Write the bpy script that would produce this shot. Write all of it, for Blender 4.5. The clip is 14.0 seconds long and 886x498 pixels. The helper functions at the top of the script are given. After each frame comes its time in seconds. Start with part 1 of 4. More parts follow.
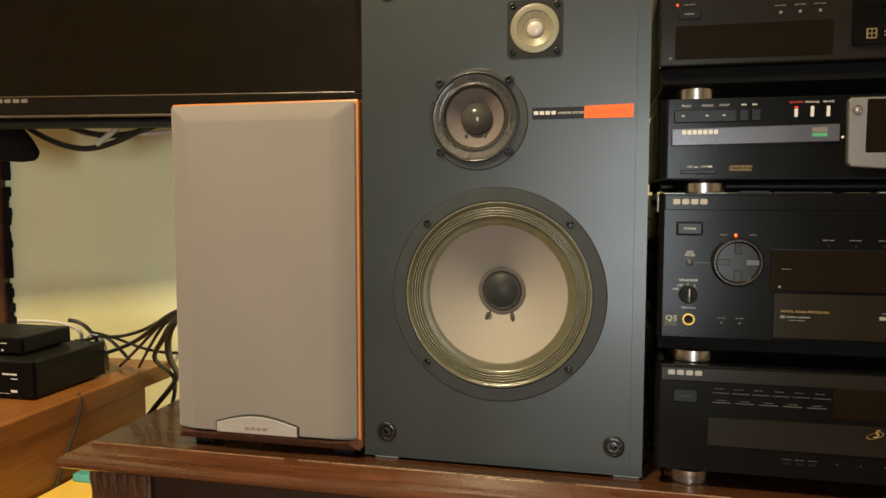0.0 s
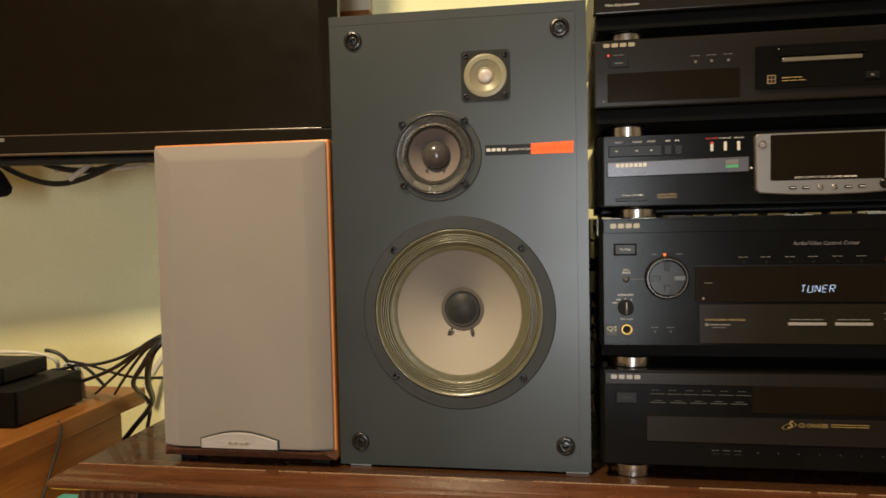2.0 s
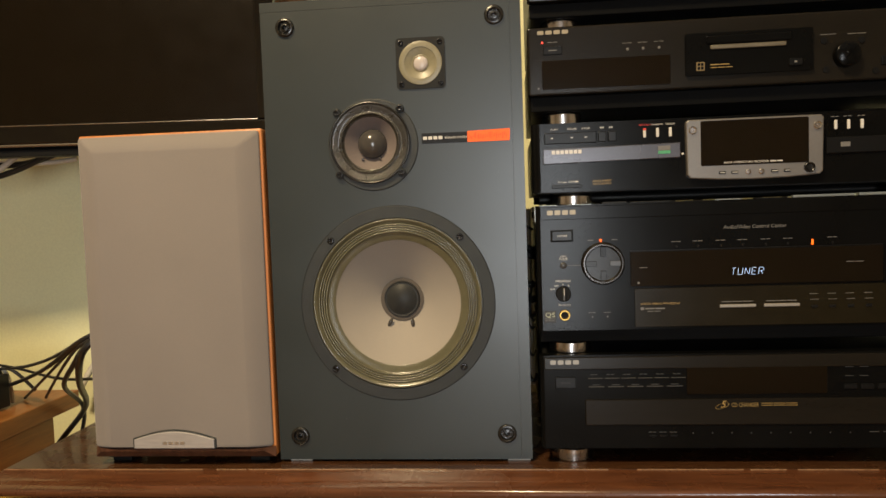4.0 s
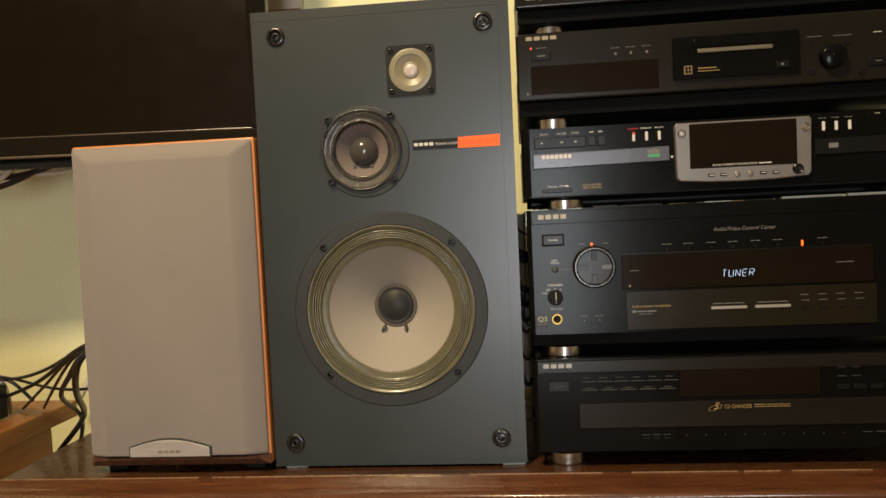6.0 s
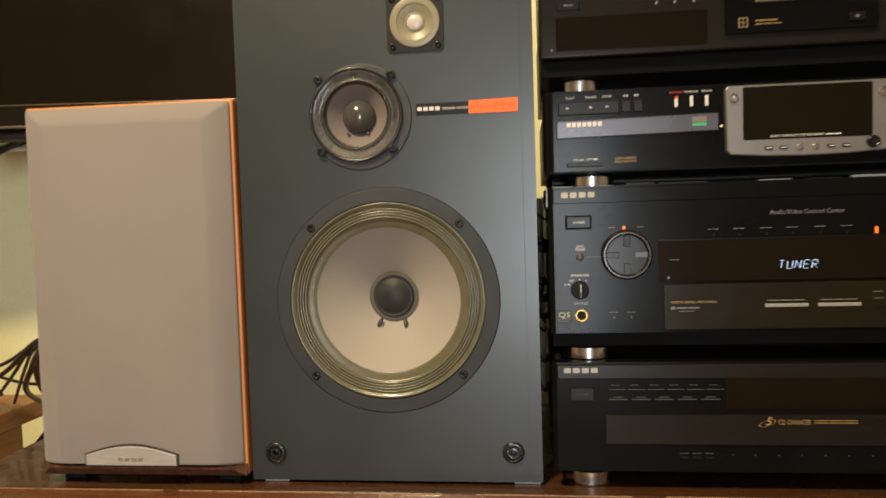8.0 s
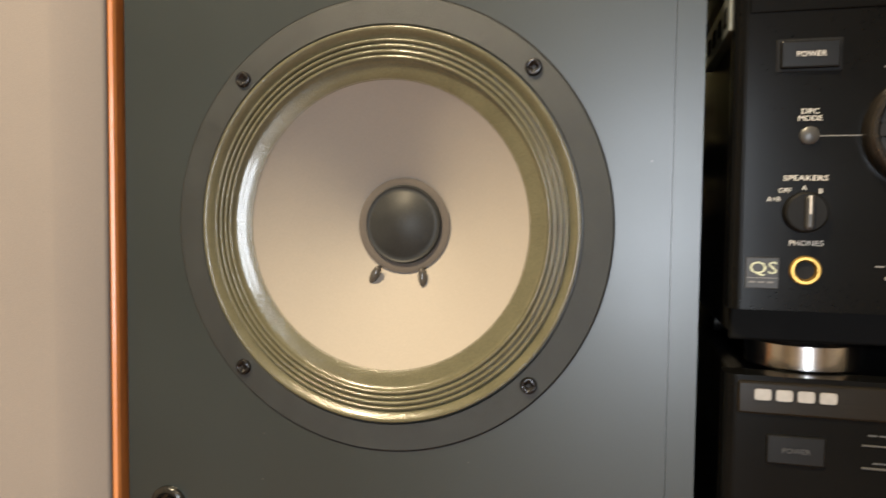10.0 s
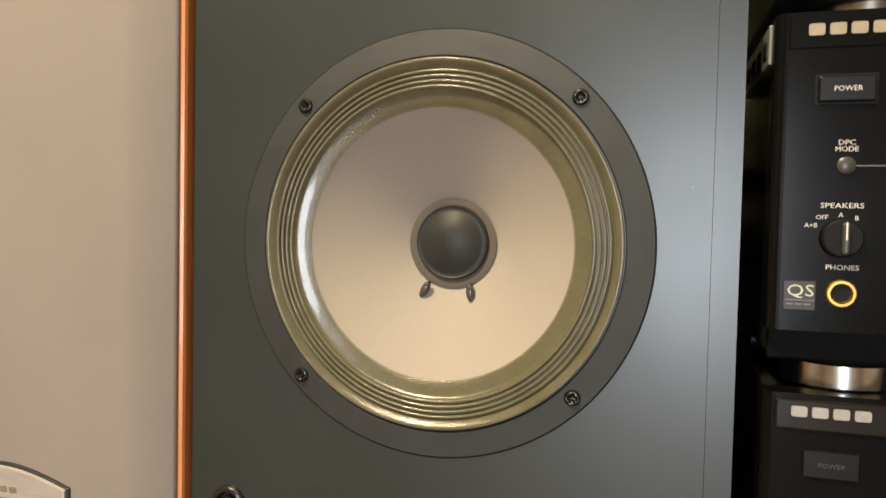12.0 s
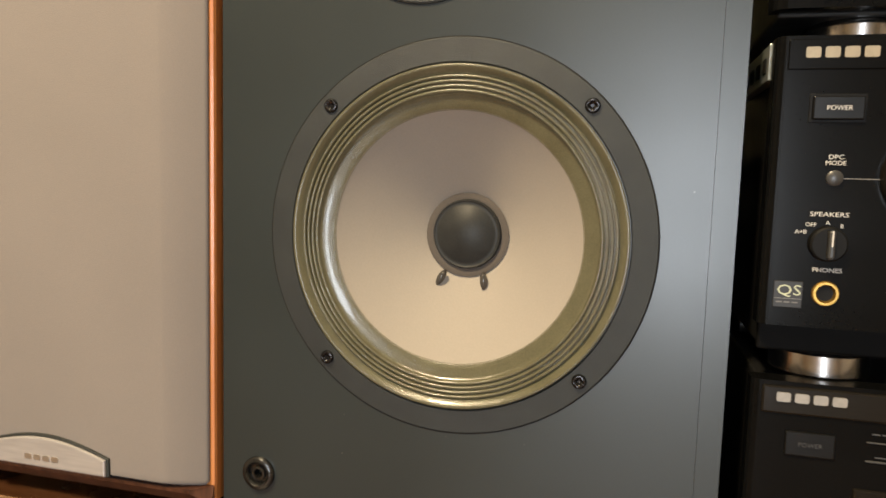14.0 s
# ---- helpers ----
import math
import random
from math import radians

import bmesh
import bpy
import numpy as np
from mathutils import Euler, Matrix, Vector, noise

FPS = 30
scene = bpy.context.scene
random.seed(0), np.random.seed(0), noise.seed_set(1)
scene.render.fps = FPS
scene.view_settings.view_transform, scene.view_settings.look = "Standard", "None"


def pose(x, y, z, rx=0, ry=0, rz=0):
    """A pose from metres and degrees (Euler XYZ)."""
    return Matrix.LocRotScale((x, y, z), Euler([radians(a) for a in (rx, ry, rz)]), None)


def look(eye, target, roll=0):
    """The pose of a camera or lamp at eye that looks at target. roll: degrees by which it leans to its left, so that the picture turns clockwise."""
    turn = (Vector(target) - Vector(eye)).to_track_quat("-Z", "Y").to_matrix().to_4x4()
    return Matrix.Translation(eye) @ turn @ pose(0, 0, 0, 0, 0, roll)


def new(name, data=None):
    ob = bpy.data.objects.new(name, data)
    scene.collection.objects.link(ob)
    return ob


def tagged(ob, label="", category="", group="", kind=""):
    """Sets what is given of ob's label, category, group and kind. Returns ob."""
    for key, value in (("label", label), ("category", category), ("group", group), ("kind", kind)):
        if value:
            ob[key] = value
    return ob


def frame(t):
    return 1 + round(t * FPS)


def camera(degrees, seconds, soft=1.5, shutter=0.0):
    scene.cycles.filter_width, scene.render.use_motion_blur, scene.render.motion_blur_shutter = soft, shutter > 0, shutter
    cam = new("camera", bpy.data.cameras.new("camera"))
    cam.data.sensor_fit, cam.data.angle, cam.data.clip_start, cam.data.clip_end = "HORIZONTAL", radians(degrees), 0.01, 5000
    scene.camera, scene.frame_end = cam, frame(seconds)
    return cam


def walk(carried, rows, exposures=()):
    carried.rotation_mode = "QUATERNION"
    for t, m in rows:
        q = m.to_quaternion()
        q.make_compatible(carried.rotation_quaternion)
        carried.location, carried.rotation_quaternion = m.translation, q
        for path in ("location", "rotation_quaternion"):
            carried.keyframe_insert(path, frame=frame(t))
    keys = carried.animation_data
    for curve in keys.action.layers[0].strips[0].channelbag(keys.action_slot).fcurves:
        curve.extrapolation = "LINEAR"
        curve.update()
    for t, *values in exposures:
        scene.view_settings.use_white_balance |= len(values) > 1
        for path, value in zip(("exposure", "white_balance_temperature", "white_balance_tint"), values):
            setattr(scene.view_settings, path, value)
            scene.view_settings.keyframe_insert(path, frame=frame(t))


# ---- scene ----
cam = camera(64.3, 14.0, shutter=0.5)
PATH = [
    (0, (0.097, -0.669, 0.263), (-0.34, 1.277, 0.112), -0.0),
    (0.5, (0.101, -0.667, 0.257), (-0.333, 1.28, 0.119), -0.1),
    (1, (0.106, -0.669, 0.259), (-0.311, 1.282, 0.129), -0.3),
    (1.5, (0.108, -0.681, 0.261), (-0.28, 1.279, 0.156), -0.6),
    (2, (0.108, -0.743, 0.271), (-0.218, 1.229, 0.179), -1.2),
    (2.5, (0.115, -0.747, 0.272), (-0.133, 1.234, 0.163), -1.7),
    (3, (0.115, -0.738, 0.268), (-0.09, 1.248, 0.15), -1.7),
    (3.5, (0.117, -0.735, 0.265), (-0.076, 1.252, 0.151), -1.8),
    (6, (0.13, -0.738, 0.263), (-0.061, 1.251, 0.172), -2.7),
    (6.5, (0.13, -0.737, 0.261), (-0.064, 1.252, 0.177), -2.7),
    (7, (0.125, -0.731, 0.263), (-0.07, 1.257, 0.169), -2.6),
    (7.2, (0.125, -0.729, 0.263), (-0.07, 1.259, 0.166), -2.6),
    (9.3, (0.126, -0.38, 0.194), (-0.244, 1.583, 0.11), 1.0),
    (9.5, (0.124, -0.354, 0.19), (-0.284, 1.602, 0.112), 1.0),
    (10, (0.105, -0.306, 0.173), (-0.375, 1.633, 0.075), 0.6),
    (10.5, (0.093, -0.315, 0.17), (-0.442, 1.61, 0.079), 0.8),
    (11, (0.095, -0.317, 0.171), (-0.464, 1.602, 0.087), 1.1),
    (11.5, (0.097, -0.322, 0.173), (-0.467, 1.595, 0.096), 1.1),
    (12, (0.1, -0.327, 0.178), (-0.458, 1.592, 0.104), 1.2),
    (12.5, (0.093, -0.341, 0.188), (-0.463, 1.578, 0.115), 1.3),
    (13, (0.093, -0.337, 0.189), (-0.456, 1.585, 0.112), 1.3),
    (13.5, (0.092, -0.336, 0.186), (-0.454, 1.586, 0.08), 1.3),
    (14, (0.089, -0.356, 0.199), (-0.418, 1.568, -0.001), 1.7),
]
walk(cam, [(t, look(eye, target, roll)) for t, eye, target, roll in PATH],
     [(0.0, -0.16, 6300, 6), (1.2, -0.16, 6300, 6), (2.2, -0.30, 6350, 10), (7.2, -0.31, 6350, 10), (9.3, 0.57, 5900, 10), (10.5, 0.50, 5950, 10), (12.0, 0.42, 6000, 10), (13.0, 0.38, 6000, 10), (14.0, 0.30, 6050, 10)])

# ---- light ----
world = bpy.data.worlds.new("night_room")
scene.world = world
world.use_nodes = True
world.node_tree.nodes["Background"].inputs[0].default_value = (0.9, 0.75, 0.55, 1)
world.node_tree.nodes["Background"].inputs[1].default_value = 0.02


def area_lamp(name, eye, target, size, size_y, watts, colour):
    data = bpy.data.lights.new(name, "AREA")
    data.shape, data.size, data.size_y = "RECTANGLE", size, size_y
    data.energy, data.color = watts, colour
    ob = new(name, data)
    ob.matrix_world = look(eye, target)
    return ob


LAMP_WARM = (1.0, 0.76, 0.44)
area_lamp("ceiling_lamp_light", (-0.42, -1.08, 1.68), (-0.36, -0.80, 0.0), 0.24, 0.24, 70, LAMP_WARM)
# Cool stand-in for an unseen source behind the camera; no window exists.
area_lamp("cool_fill_light", (0.31, -2.93, 0.14), (0.15, 0.0, 0.2), 0.40, 1.08, 36, (0.94, 0.97, 0.98))

# ---- materials ----


def make_mat(name, colour, rough=0.5, metal=0.0, vary=0.15, scale=30.0, fine=400.0, bump=0.0, coat=0.0, emit=None,
             power=0.0, spec=0.5, sheen=0.0, stretch=(1, 1, 1), dust=0.0):
    m = bpy.data.materials.new(name)
    m.use_nodes = True
    nt = m.node_tree
    b = nt.nodes["Principled BSDF"]
    b.inputs["Metallic"].default_value = metal
    b.inputs["Specular IOR Level"].default_value = spec
    b.inputs["Coat Weight"].default_value = coat
    b.inputs["Coat Roughness"].default_value = 0.08
    b.inputs["Sheen Weight"].default_value = sheen
    if emit:
        b.inputs["Emission Color"].default_value = (*emit, 1)
        b.inputs["Emission Strength"].default_value = power
    tc = nt.nodes.new("ShaderNodeTexCoord")
    mp = nt.nodes.new("ShaderNodeMapping")
    mp.inputs["Scale"].default_value = stretch
    nt.links.new(tc.outputs["Object"], mp.inputs["Vector"])
    big = nt.nodes.new("ShaderNodeTexNoise")
    big.inputs["Scale"].default_value = scale
    big.inputs["Detail"].default_value = 4
    small = nt.nodes.new("ShaderNodeTexNoise")
    small.inputs["Scale"].default_value = fine
    small.inputs["Detail"].default_value = 2
    for n in (big, small):
        nt.links.new(mp.outputs["Vector"], n.inputs["Vector"])
    add = nt.nodes.new("ShaderNodeMath")
    add.operation = "ADD"
    nt.links.new(big.outputs["Fac"], add.inputs[0])
    nt.links.new(small.outputs["Fac"], add.inputs[1])
    ramp = nt.nodes.new("ShaderNodeMapRange")
    ramp.inputs["From Min"].default_value, ramp.inputs["From Max"].default_value = 0.6, 1.4
    ramp.inputs["To Min"].default_value, ramp.inputs["To Max"].default_value = 1 - vary, 1 + vary
    nt.links.new(add.outputs[0], ramp.inputs["Value"])
    mul = nt.nodes.new("ShaderNodeVectorMath")
    mul.operation = "SCALE"
    mul.inputs[0].default_value = colour
    nt.links.new(ramp.outputs["Result"], mul.inputs["Scale"])
    out = mul.outputs["Vector"]
    if dust:
        speck = nt.nodes.new("ShaderNodeTexVoronoi")
        speck.inputs["Scale"].default_value = 90.0
        nt.links.new(tc.outputs["Object"], speck.inputs["Vector"])
        cut = nt.nodes.new("ShaderNodeMapRange")
        cut.inputs["From Min"].default_value, cut.inputs["From Max"].default_value = 0.05, 0.03
        nt.links.new(speck.outputs["Distance"], cut.inputs["Value"])
        pick = nt.nodes.new("ShaderNodeMath")
        pick.operation = "GREATER_THAN"
        pick.inputs[1].default_value = 0.86
        nt.links.new(speck.outputs["Color"], pick.inputs[0])
        both = nt.nodes.new("ShaderNodeMath")
        both.operation = "MULTIPLY"
        nt.links.new(cut.outputs["Result"], both.inputs[0])
        nt.links.new(pick.outputs[0], both.inputs[1])
        amount = nt.nodes.new("ShaderNodeMath")
        amount.operation = "MULTIPLY"
        amount.inputs[1].default_value = dust
        nt.links.new(both.outputs[0], amount.inputs[0])
        mix = nt.nodes.new("ShaderNodeMix")
        mix.data_type = "RGBA"
        nt.links.new(amount.outputs[0], mix.inputs["Factor"])
        nt.links.new(out, mix.inputs[6])
        mix.inputs[7].default_value = (0.4, 0.38, 0.34, 1)
        out = mix.outputs[2]
    nt.links.new(out, b.inputs["Base Color"])
    rr = nt.nodes.new("ShaderNodeMapRange")
    rr.inputs["To Min"].default_value, rr.inputs["To Max"].default_value = max(0.02, rough * 0.82), min(1, rough * 1.18)
    nt.links.new(big.outputs["Fac"], rr.inputs["Value"])
    nt.links.new(rr.outputs["Result"], b.inputs["Roughness"])
    if bump:
        bp = nt.nodes.new("ShaderNodeBump")
        bp.inputs["Strength"].default_value = bump
        bp.inputs["Distance"].default_value = 0.001
        nt.links.new(small.outputs["Fac"], bp.inputs["Height"])
        nt.links.new(bp.outputs["Normal"], b.inputs["Normal"])
    return m


def make_wood(name, dark, light, rough, coat, along="X", scale=9.0):
    """Streaked wood grain along one axis, with pores."""
    m = make_mat(name, light, rough, coat=coat, bump=0.12, fine=300)
    nt = m.node_tree
    b = nt.nodes["Principled BSDF"]
    tc = nt.nodes.new("ShaderNodeTexCoord")
    mp = nt.nodes.new("ShaderNodeMapping")
    k = {"X": (0.06, 1, 1), "Y": (1, 0.06, 1), "Z": (1, 1, 0.06)}[along]
    mp.inputs["Scale"].default_value = k
    nt.links.new(tc.outputs["Object"], mp.inputs["Vector"])
    n1 = nt.nodes.new("ShaderNodeTexNoise")
    n1.inputs["Scale"].default_value, n1.inputs["Detail"].default_value = scale * 9, 6
    n1.inputs["Distortion"].default_value = 0.4
    n2 = nt.nodes.new("ShaderNodeTexNoise")
    n2.inputs["Scale"].default_value, n2.inputs["Detail"].default_value = scale * 40, 3
    for n in (n1, n2):
        nt.links.new(mp.outputs["Vector"], n.inputs["Vector"])
    add = nt.nodes.new("ShaderNodeMath")
    add.operation = "ADD"
    nt.links.new(n1.outputs["Fac"], add.inputs[0])
    nt.links.new(n2.outputs["Fac"], add.inputs[1])
    ramp = nt.nodes.new("ShaderNodeMapRange")
    ramp.inputs["From Min"].default_value, ramp.inputs["From Max"].default_value = 0.7, 1.3
    nt.links.new(add.outputs[0], ramp.inputs["Value"])
    mix = nt.nodes.new("ShaderNodeMix")
    mix.data_type = "RGBA"
    nt.links.new(ramp.outputs["Result"], mix.inputs["Factor"])
    mix.inputs[6].default_value, mix.inputs[7].default_value = (*dark, 1), (*light, 1)
    nt.links.new(mix.outputs[2], b.inputs["Base Color"])
    return m


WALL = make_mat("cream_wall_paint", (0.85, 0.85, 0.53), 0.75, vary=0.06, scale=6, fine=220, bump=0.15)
FILLWALL = make_mat("tan_bounce_wall", (0.46, 0.40, 0.31), 0.8, vary=0.08, scale=5)
CEIL = make_mat("white_ceiling_paint", (0.78, 0.75, 0.68), 0.8, vary=0.04, scale=4)
FLOORM = make_wood("oak_floor", (0.16, 0.08, 0.03), (0.30, 0.17, 0.07), 0.35, 0.1)
TRIMWOOD = make_wood("red_brown_door_wood", (0.06, 0.018, 0.010), (0.14, 0.045, 0.022), 0.4, 0.1, "Z")
TORN = make_mat("torn_black_foam", (0.007, 0.006, 0.006), 0.9, spec=0.2, fine=200, bump=0.6)
CABWOOD = make_wood("dark_red_brown_varnished_wood", (0.027, 0.0105, 0.0045), (0.072, 0.031, 0.013), 0.27, 0.35, "X")
MOULDWOOD = make_wood("red_brown_varnished_moulding", (0.052, 0.018, 0.0075), (0.108, 0.039, 0.0155), 0.27, 0.35, "X")
# Darkened copy of the sideboard wood, painting the shade under the moulding.
SHADOWWOOD = make_wood("shade_darkened_wood", (0.010, 0.004, 0.002), (0.026, 0.010, 0.005), 0.4, 0.1, "X")
CABDARK = make_wood("dark_carved_wood", (0.035, 0.014, 0.008), (0.11, 0.045, 0.025), 0.35, 0.2, "Z")
TABLEWOOD = make_wood("orange_brown_wood", (0.19, 0.070, 0.015), (0.29, 0.115, 0.026), 0.40, 0.1, "Y")
CHERRY = make_wood("cherry_veneer", (0.40, 0.140, 0.036), (0.53, 0.205, 0.056), 0.35, 0.1, "Z")
BAFFLE = make_mat("slate_vinyl", (0.0178, 0.0238, 0.0252), 0.34, vary=0.10, scale=9, fine=900, bump=0.02, spec=0.6, dust=0.18)
SPK_SIDE = make_mat("black_vinyl", (0.02, 0.021, 0.022), 0.5, fine=600, bump=0.1)
FLANGE = make_mat("grained_black_plastic", (0.019, 0.0215, 0.0210), 0.42, vary=0.3, scale=60, fine=2600, bump=0.30, spec=0.42)
RUBBER = make_mat("olive_coated_surround", (0.088, 0.083, 0.050), 0.20, vary=0.22, scale=70, fine=1300, bump=0.22, coat=0.35)
CONE = make_mat("warm_grey_paper_cone", (0.262, 0.236, 0.204), 0.8, vary=0.05, scale=25, fine=900, bump=0.06)
CONE2 = make_mat("mauve_grey_paper_cone", (0.130, 0.106, 0.098), 0.7, vary=0.12, scale=40, fine=900, bump=0.15)
CAP = make_mat("charcoal_dust_cap", (0.022, 0.023, 0.023), 0.50, vary=0.2, scale=90, fine=900, bump=0.05, spec=0.22)
COLLAR = make_mat("shadow_brown_paper", (0.072, 0.061, 0.052), 0.85, vary=0.1, scale=60)
CAPGLOSS = make_mat("glossy_dark_dust_cap", (0.05, 0.046, 0.042), 0.16, vary=0.1, scale=90)
GLOSSBLACK = make_mat("glossy_black_rubber", (0.009, 0.0088, 0.0082), 0.24, fine=600, bump=0.3, coat=0.15)
MIDRUBBER = make_mat("speckled_olive_black_rubber", (0.024, 0.022, 0.017), 0.26, vary=0.4, scale=120, fine=1500, bump=0.5, coat=0.25)
BLACKMETAL = make_mat("black_screw_steel", (0.04, 0.04, 0.042), 0.25, metal=0.9)
BRASS = make_mat("olive_gold_horn", (0.185, 0.168, 0.108), 0.36, metal=0.0, vary=0.1, scale=60, fine=500, bump=0.15)
TWPLATE = make_mat("dark_moulded_plate", (0.009, 0.009, 0.008), 0.5, spec=0.2, fine=900, bump=0.15)
DOMEWHITE = make_mat("pearl_dome", (0.42, 0.375, 0.355), 0.30, vary=0.05)
BLACKBADGE = make_mat("black_badge_foil", (0.006, 0.006, 0.006), 0.4, spec=0.2)
ORANGE = make_mat("orange_sticker_paper", (0.95, 0.13, 0.012), 0.6, vary=0.06, scale=80)
ORANGEINK = make_mat("dark_orange_sticker_ink", (0.66, 0.06, 0.006), 0.6)
WHITEINK = make_mat("white_print", (0.55, 0.53, 0.49), 0.5, vary=0.03)
GREYINK = make_mat("grey_print", (0.13, 0.122, 0.11), 0.5, vary=0.05)
DIMINK = make_mat("faded_dark_print", (0.035, 0.034, 0.032), 0.5, vary=0.1)
GOLDINK = make_mat("gold_print", (0.33, 0.215, 0.06), 0.45, metal=0.1)
SILVERINK = make_mat("silver_logo", (0.26, 0.24, 0.21), 0.4, metal=0.3)
REDINK = make_mat("red_print", (0.55, 0.03, 0.02), 0.5)
FABRIC = make_mat("grey_beige_grille_cloth", (0.180, 0.159, 0.147), 0.85, vary=0.09, scale=12, fine=1800, bump=0.14, sheen=0.15)
ALU = make_mat("brushed_aluminium", (0.62, 0.60, 0.57), 0.28, metal=0.9, fine=500, stretch=(0.1, 1, 1), bump=0.1)
BADGESILVER = make_mat("satin_silver", (0.37, 0.35, 0.345), 0.35, metal=0.35, fine=500, stretch=(0.1, 1, 1), bump=0.08)
DIALRIM = make_mat("dark_metal_rim", (0.022, 0.019, 0.016), 0.18, metal=0.4)
CHROME = make_mat("satin_foot_metal", (0.52, 0.50, 0.49), 0.20, metal=1.0)
FACE = make_mat("black_satin_faceplate", (0.0032, 0.0033, 0.0034), 0.19, spec=0.10, vary=0.25, scale=20, fine=900, bump=0.0, dust=0.35)
FACE2 = make_mat("black_brushed_faceplate", (0.0088, 0.0074, 0.0056), 0.22, spec=0.22, vary=0.25, scale=20, fine=1500, stretch=(0.06, 1, 1), bump=0.02)
GLASSBLK = make_mat("dark_display_window", (0.0042, 0.0025, 0.0015), 0.09, vary=0.1, spec=0.4)
GLOSSPANEL = make_mat("smoked_brown_panel", (0.011, 0.0085, 0.004), 0.22, vary=0.2, spec=0.16)
CHASSIS = make_mat("black_sheet_metal", (0.008, 0.008, 0.008), 0.45, metal=0.0, spec=0.3, fine=500, bump=0.1, dust=0.4)
STEEL = make_mat("zinc_sheet_steel", (0.36, 0.40, 0.41), 0.30, metal=0.7, vary=0.12)
DARKPLASTIC = make_mat("matt_black_plastic", (0.006, 0.006, 0.006), 0.55, spec=0.14, fine=800, bump=0.1)
BUTTON = make_mat("dark_grey_button", (0.0055, 0.0055, 0.0055), 0.3, spec=0.18)
KNOBGREY = make_mat("mid_grey_key", (0.034, 0.034, 0.034), 0.35)
SILVERPANEL = make_mat("silver_painted_panel", (0.17, 0.158, 0.145), 0.36, metal=0.5, vary=0.06)
BLUEGREY = make_mat("blue_grey_tray_front", (0.060, 0.060, 0.072), 0.28, metal=0.3, vary=0.1)
GREEN = make_mat("green_label", (0.06, 0.28, 0.13), 0.5)
TVGLOSS = make_mat("piano_black_bezel", (0.006, 0.005, 0.004), 0.10, spec=0.3, coat=0.3)
SCREEN = make_mat("dark_tv_screen", (0.0055, 0.0035, 0.0016), 0.22, spec=0.26, vary=0.1)
LED_ORANGE = make_mat("orange_led", (0.6, 0.1, 0.005), 0.4, emit=(1.0, 0.13, 0.002), power=1.9)
LED_RED = make_mat("red_led", (1, 0.05, 0.03), 0.4, emit=(1.0, 0.03, 0.02), power=1.6)
VFD = make_mat("vacuum_display_segments", (0.6, 0.8, 0.9), 0.4, emit=(0.13, 0.34, 1.0), power=0.75)
CABLE = make_mat("black_cable", (0.012, 0.012, 0.012), 0.4)
CABLEGREY = make_mat("grey_white_cable", (0.55, 0.52, 0.45), 0.5)
YELLOWPAPER = make_mat("yellow_paper", (0.75, 0.50, 0.08), 0.6, vary=0.1)
BOARDPAINT = make_mat("pale_beige_paint", (0.62, 0.56, 0.46), 0.6, vary=0.06, scale=12, fine=300, bump=0.05)
SILLBLACK = make_mat("dull_black_steel", (0.003, 0.003, 0.003), 0.6, spec=0.06)
TEAL = make_mat("teal_paper", (0.08, 0.32, 0.30), 0.6, vary=0.2)

# ---- building helpers ----
BASE = {}



def thing(name, at, label, category, group="", kind=""):
    ob = new(name)
    ob.empty_display_size = 0.02
    ob.location = at
    BASE[ob.name] = Vector(at)
    return tagged(ob, label, category, group, kind)


def part(name, bm, material, parent, label="", smooth=None):
    """Links a bmesh, in world places, as one mesh object under a thing or a part."""
    me = bpy.data.meshes.new(name)
    if smooth is not None:
        for f in bm.faces:
            f.smooth = True
        for e in bm.edges:
            if len(e.link_faces) == 2 and e.calc_face_angle(0) > smooth:
                e.smooth = False
    bm.to_mesh(me)
    bm.free()
    return place_mesh(name, me, material, parent, label)


def place_mesh(name, me, material, parent, label=""):
    me.materials.clear()
    me.materials.append(material)
    ob = new(name, me)
    if parent is not None:
        me.transform(Matrix.Translation(-BASE[parent.name]))
        ob.parent = parent
        BASE[ob.name] = BASE[parent.name]
    if label:
        ob["label"] = label
    return ob


def solid(name, bm, material, label, category, kind="", group="", smooth=None):
    """A top-level thing of one mesh, its origin at its base."""
    xs = [v.co for v in bm.verts]
    lo = Vector((sum(v.x for v in xs) / len(xs), sum(v.y for v in xs) / len(xs), min(v.z for v in xs)))
    if smooth is not None:
        for f in bm.faces:
            f.smooth = True
        for e in bm.edges:
            if len(e.link_faces) == 2 and e.calc_face_angle(0) > smooth:
                e.smooth = False
    me = bpy.data.meshes.new(name)
    bm.to_mesh(me)
    bm.free()
    me.transform(Matrix.Translation(-lo))
    me.materials.append(material)
    ob = new(name, me)
    ob.location = lo
    BASE[ob.name] = lo
    return tagged(ob, label, category, group, kind)


def box(x0, x1, y0, y1, z0, z1, bevel=0.0, segs=2, bm=None):
    """A box, its edges rounded, added to bm or on its own."""
    b = bmesh.new()
    bmesh.ops.create_cube(b, size=1.0)
    for v in b.verts:
        v.co = Vector(((x0 + x1) / 2 + v.co.x * (x1 - x0), (y0 + y1) / 2 + v.co.y * (y1 - y0), (z0 + z1) / 2 + v.co.z * (z1 - z0)))
    if bevel:
        bmesh.ops.bevel(b, geom=list(b.edges), offset=bevel, segments=segs, profile=0.5, affect="EDGES")
    return join(bm, b)


def join(bm, b):
    if bm is None:
        return b
    me = bpy.data.meshes.new("t")
    b.to_mesh(me)
    b.free()
    bm.from_mesh(me)
    bpy.data.meshes.remove(me)
    return bm


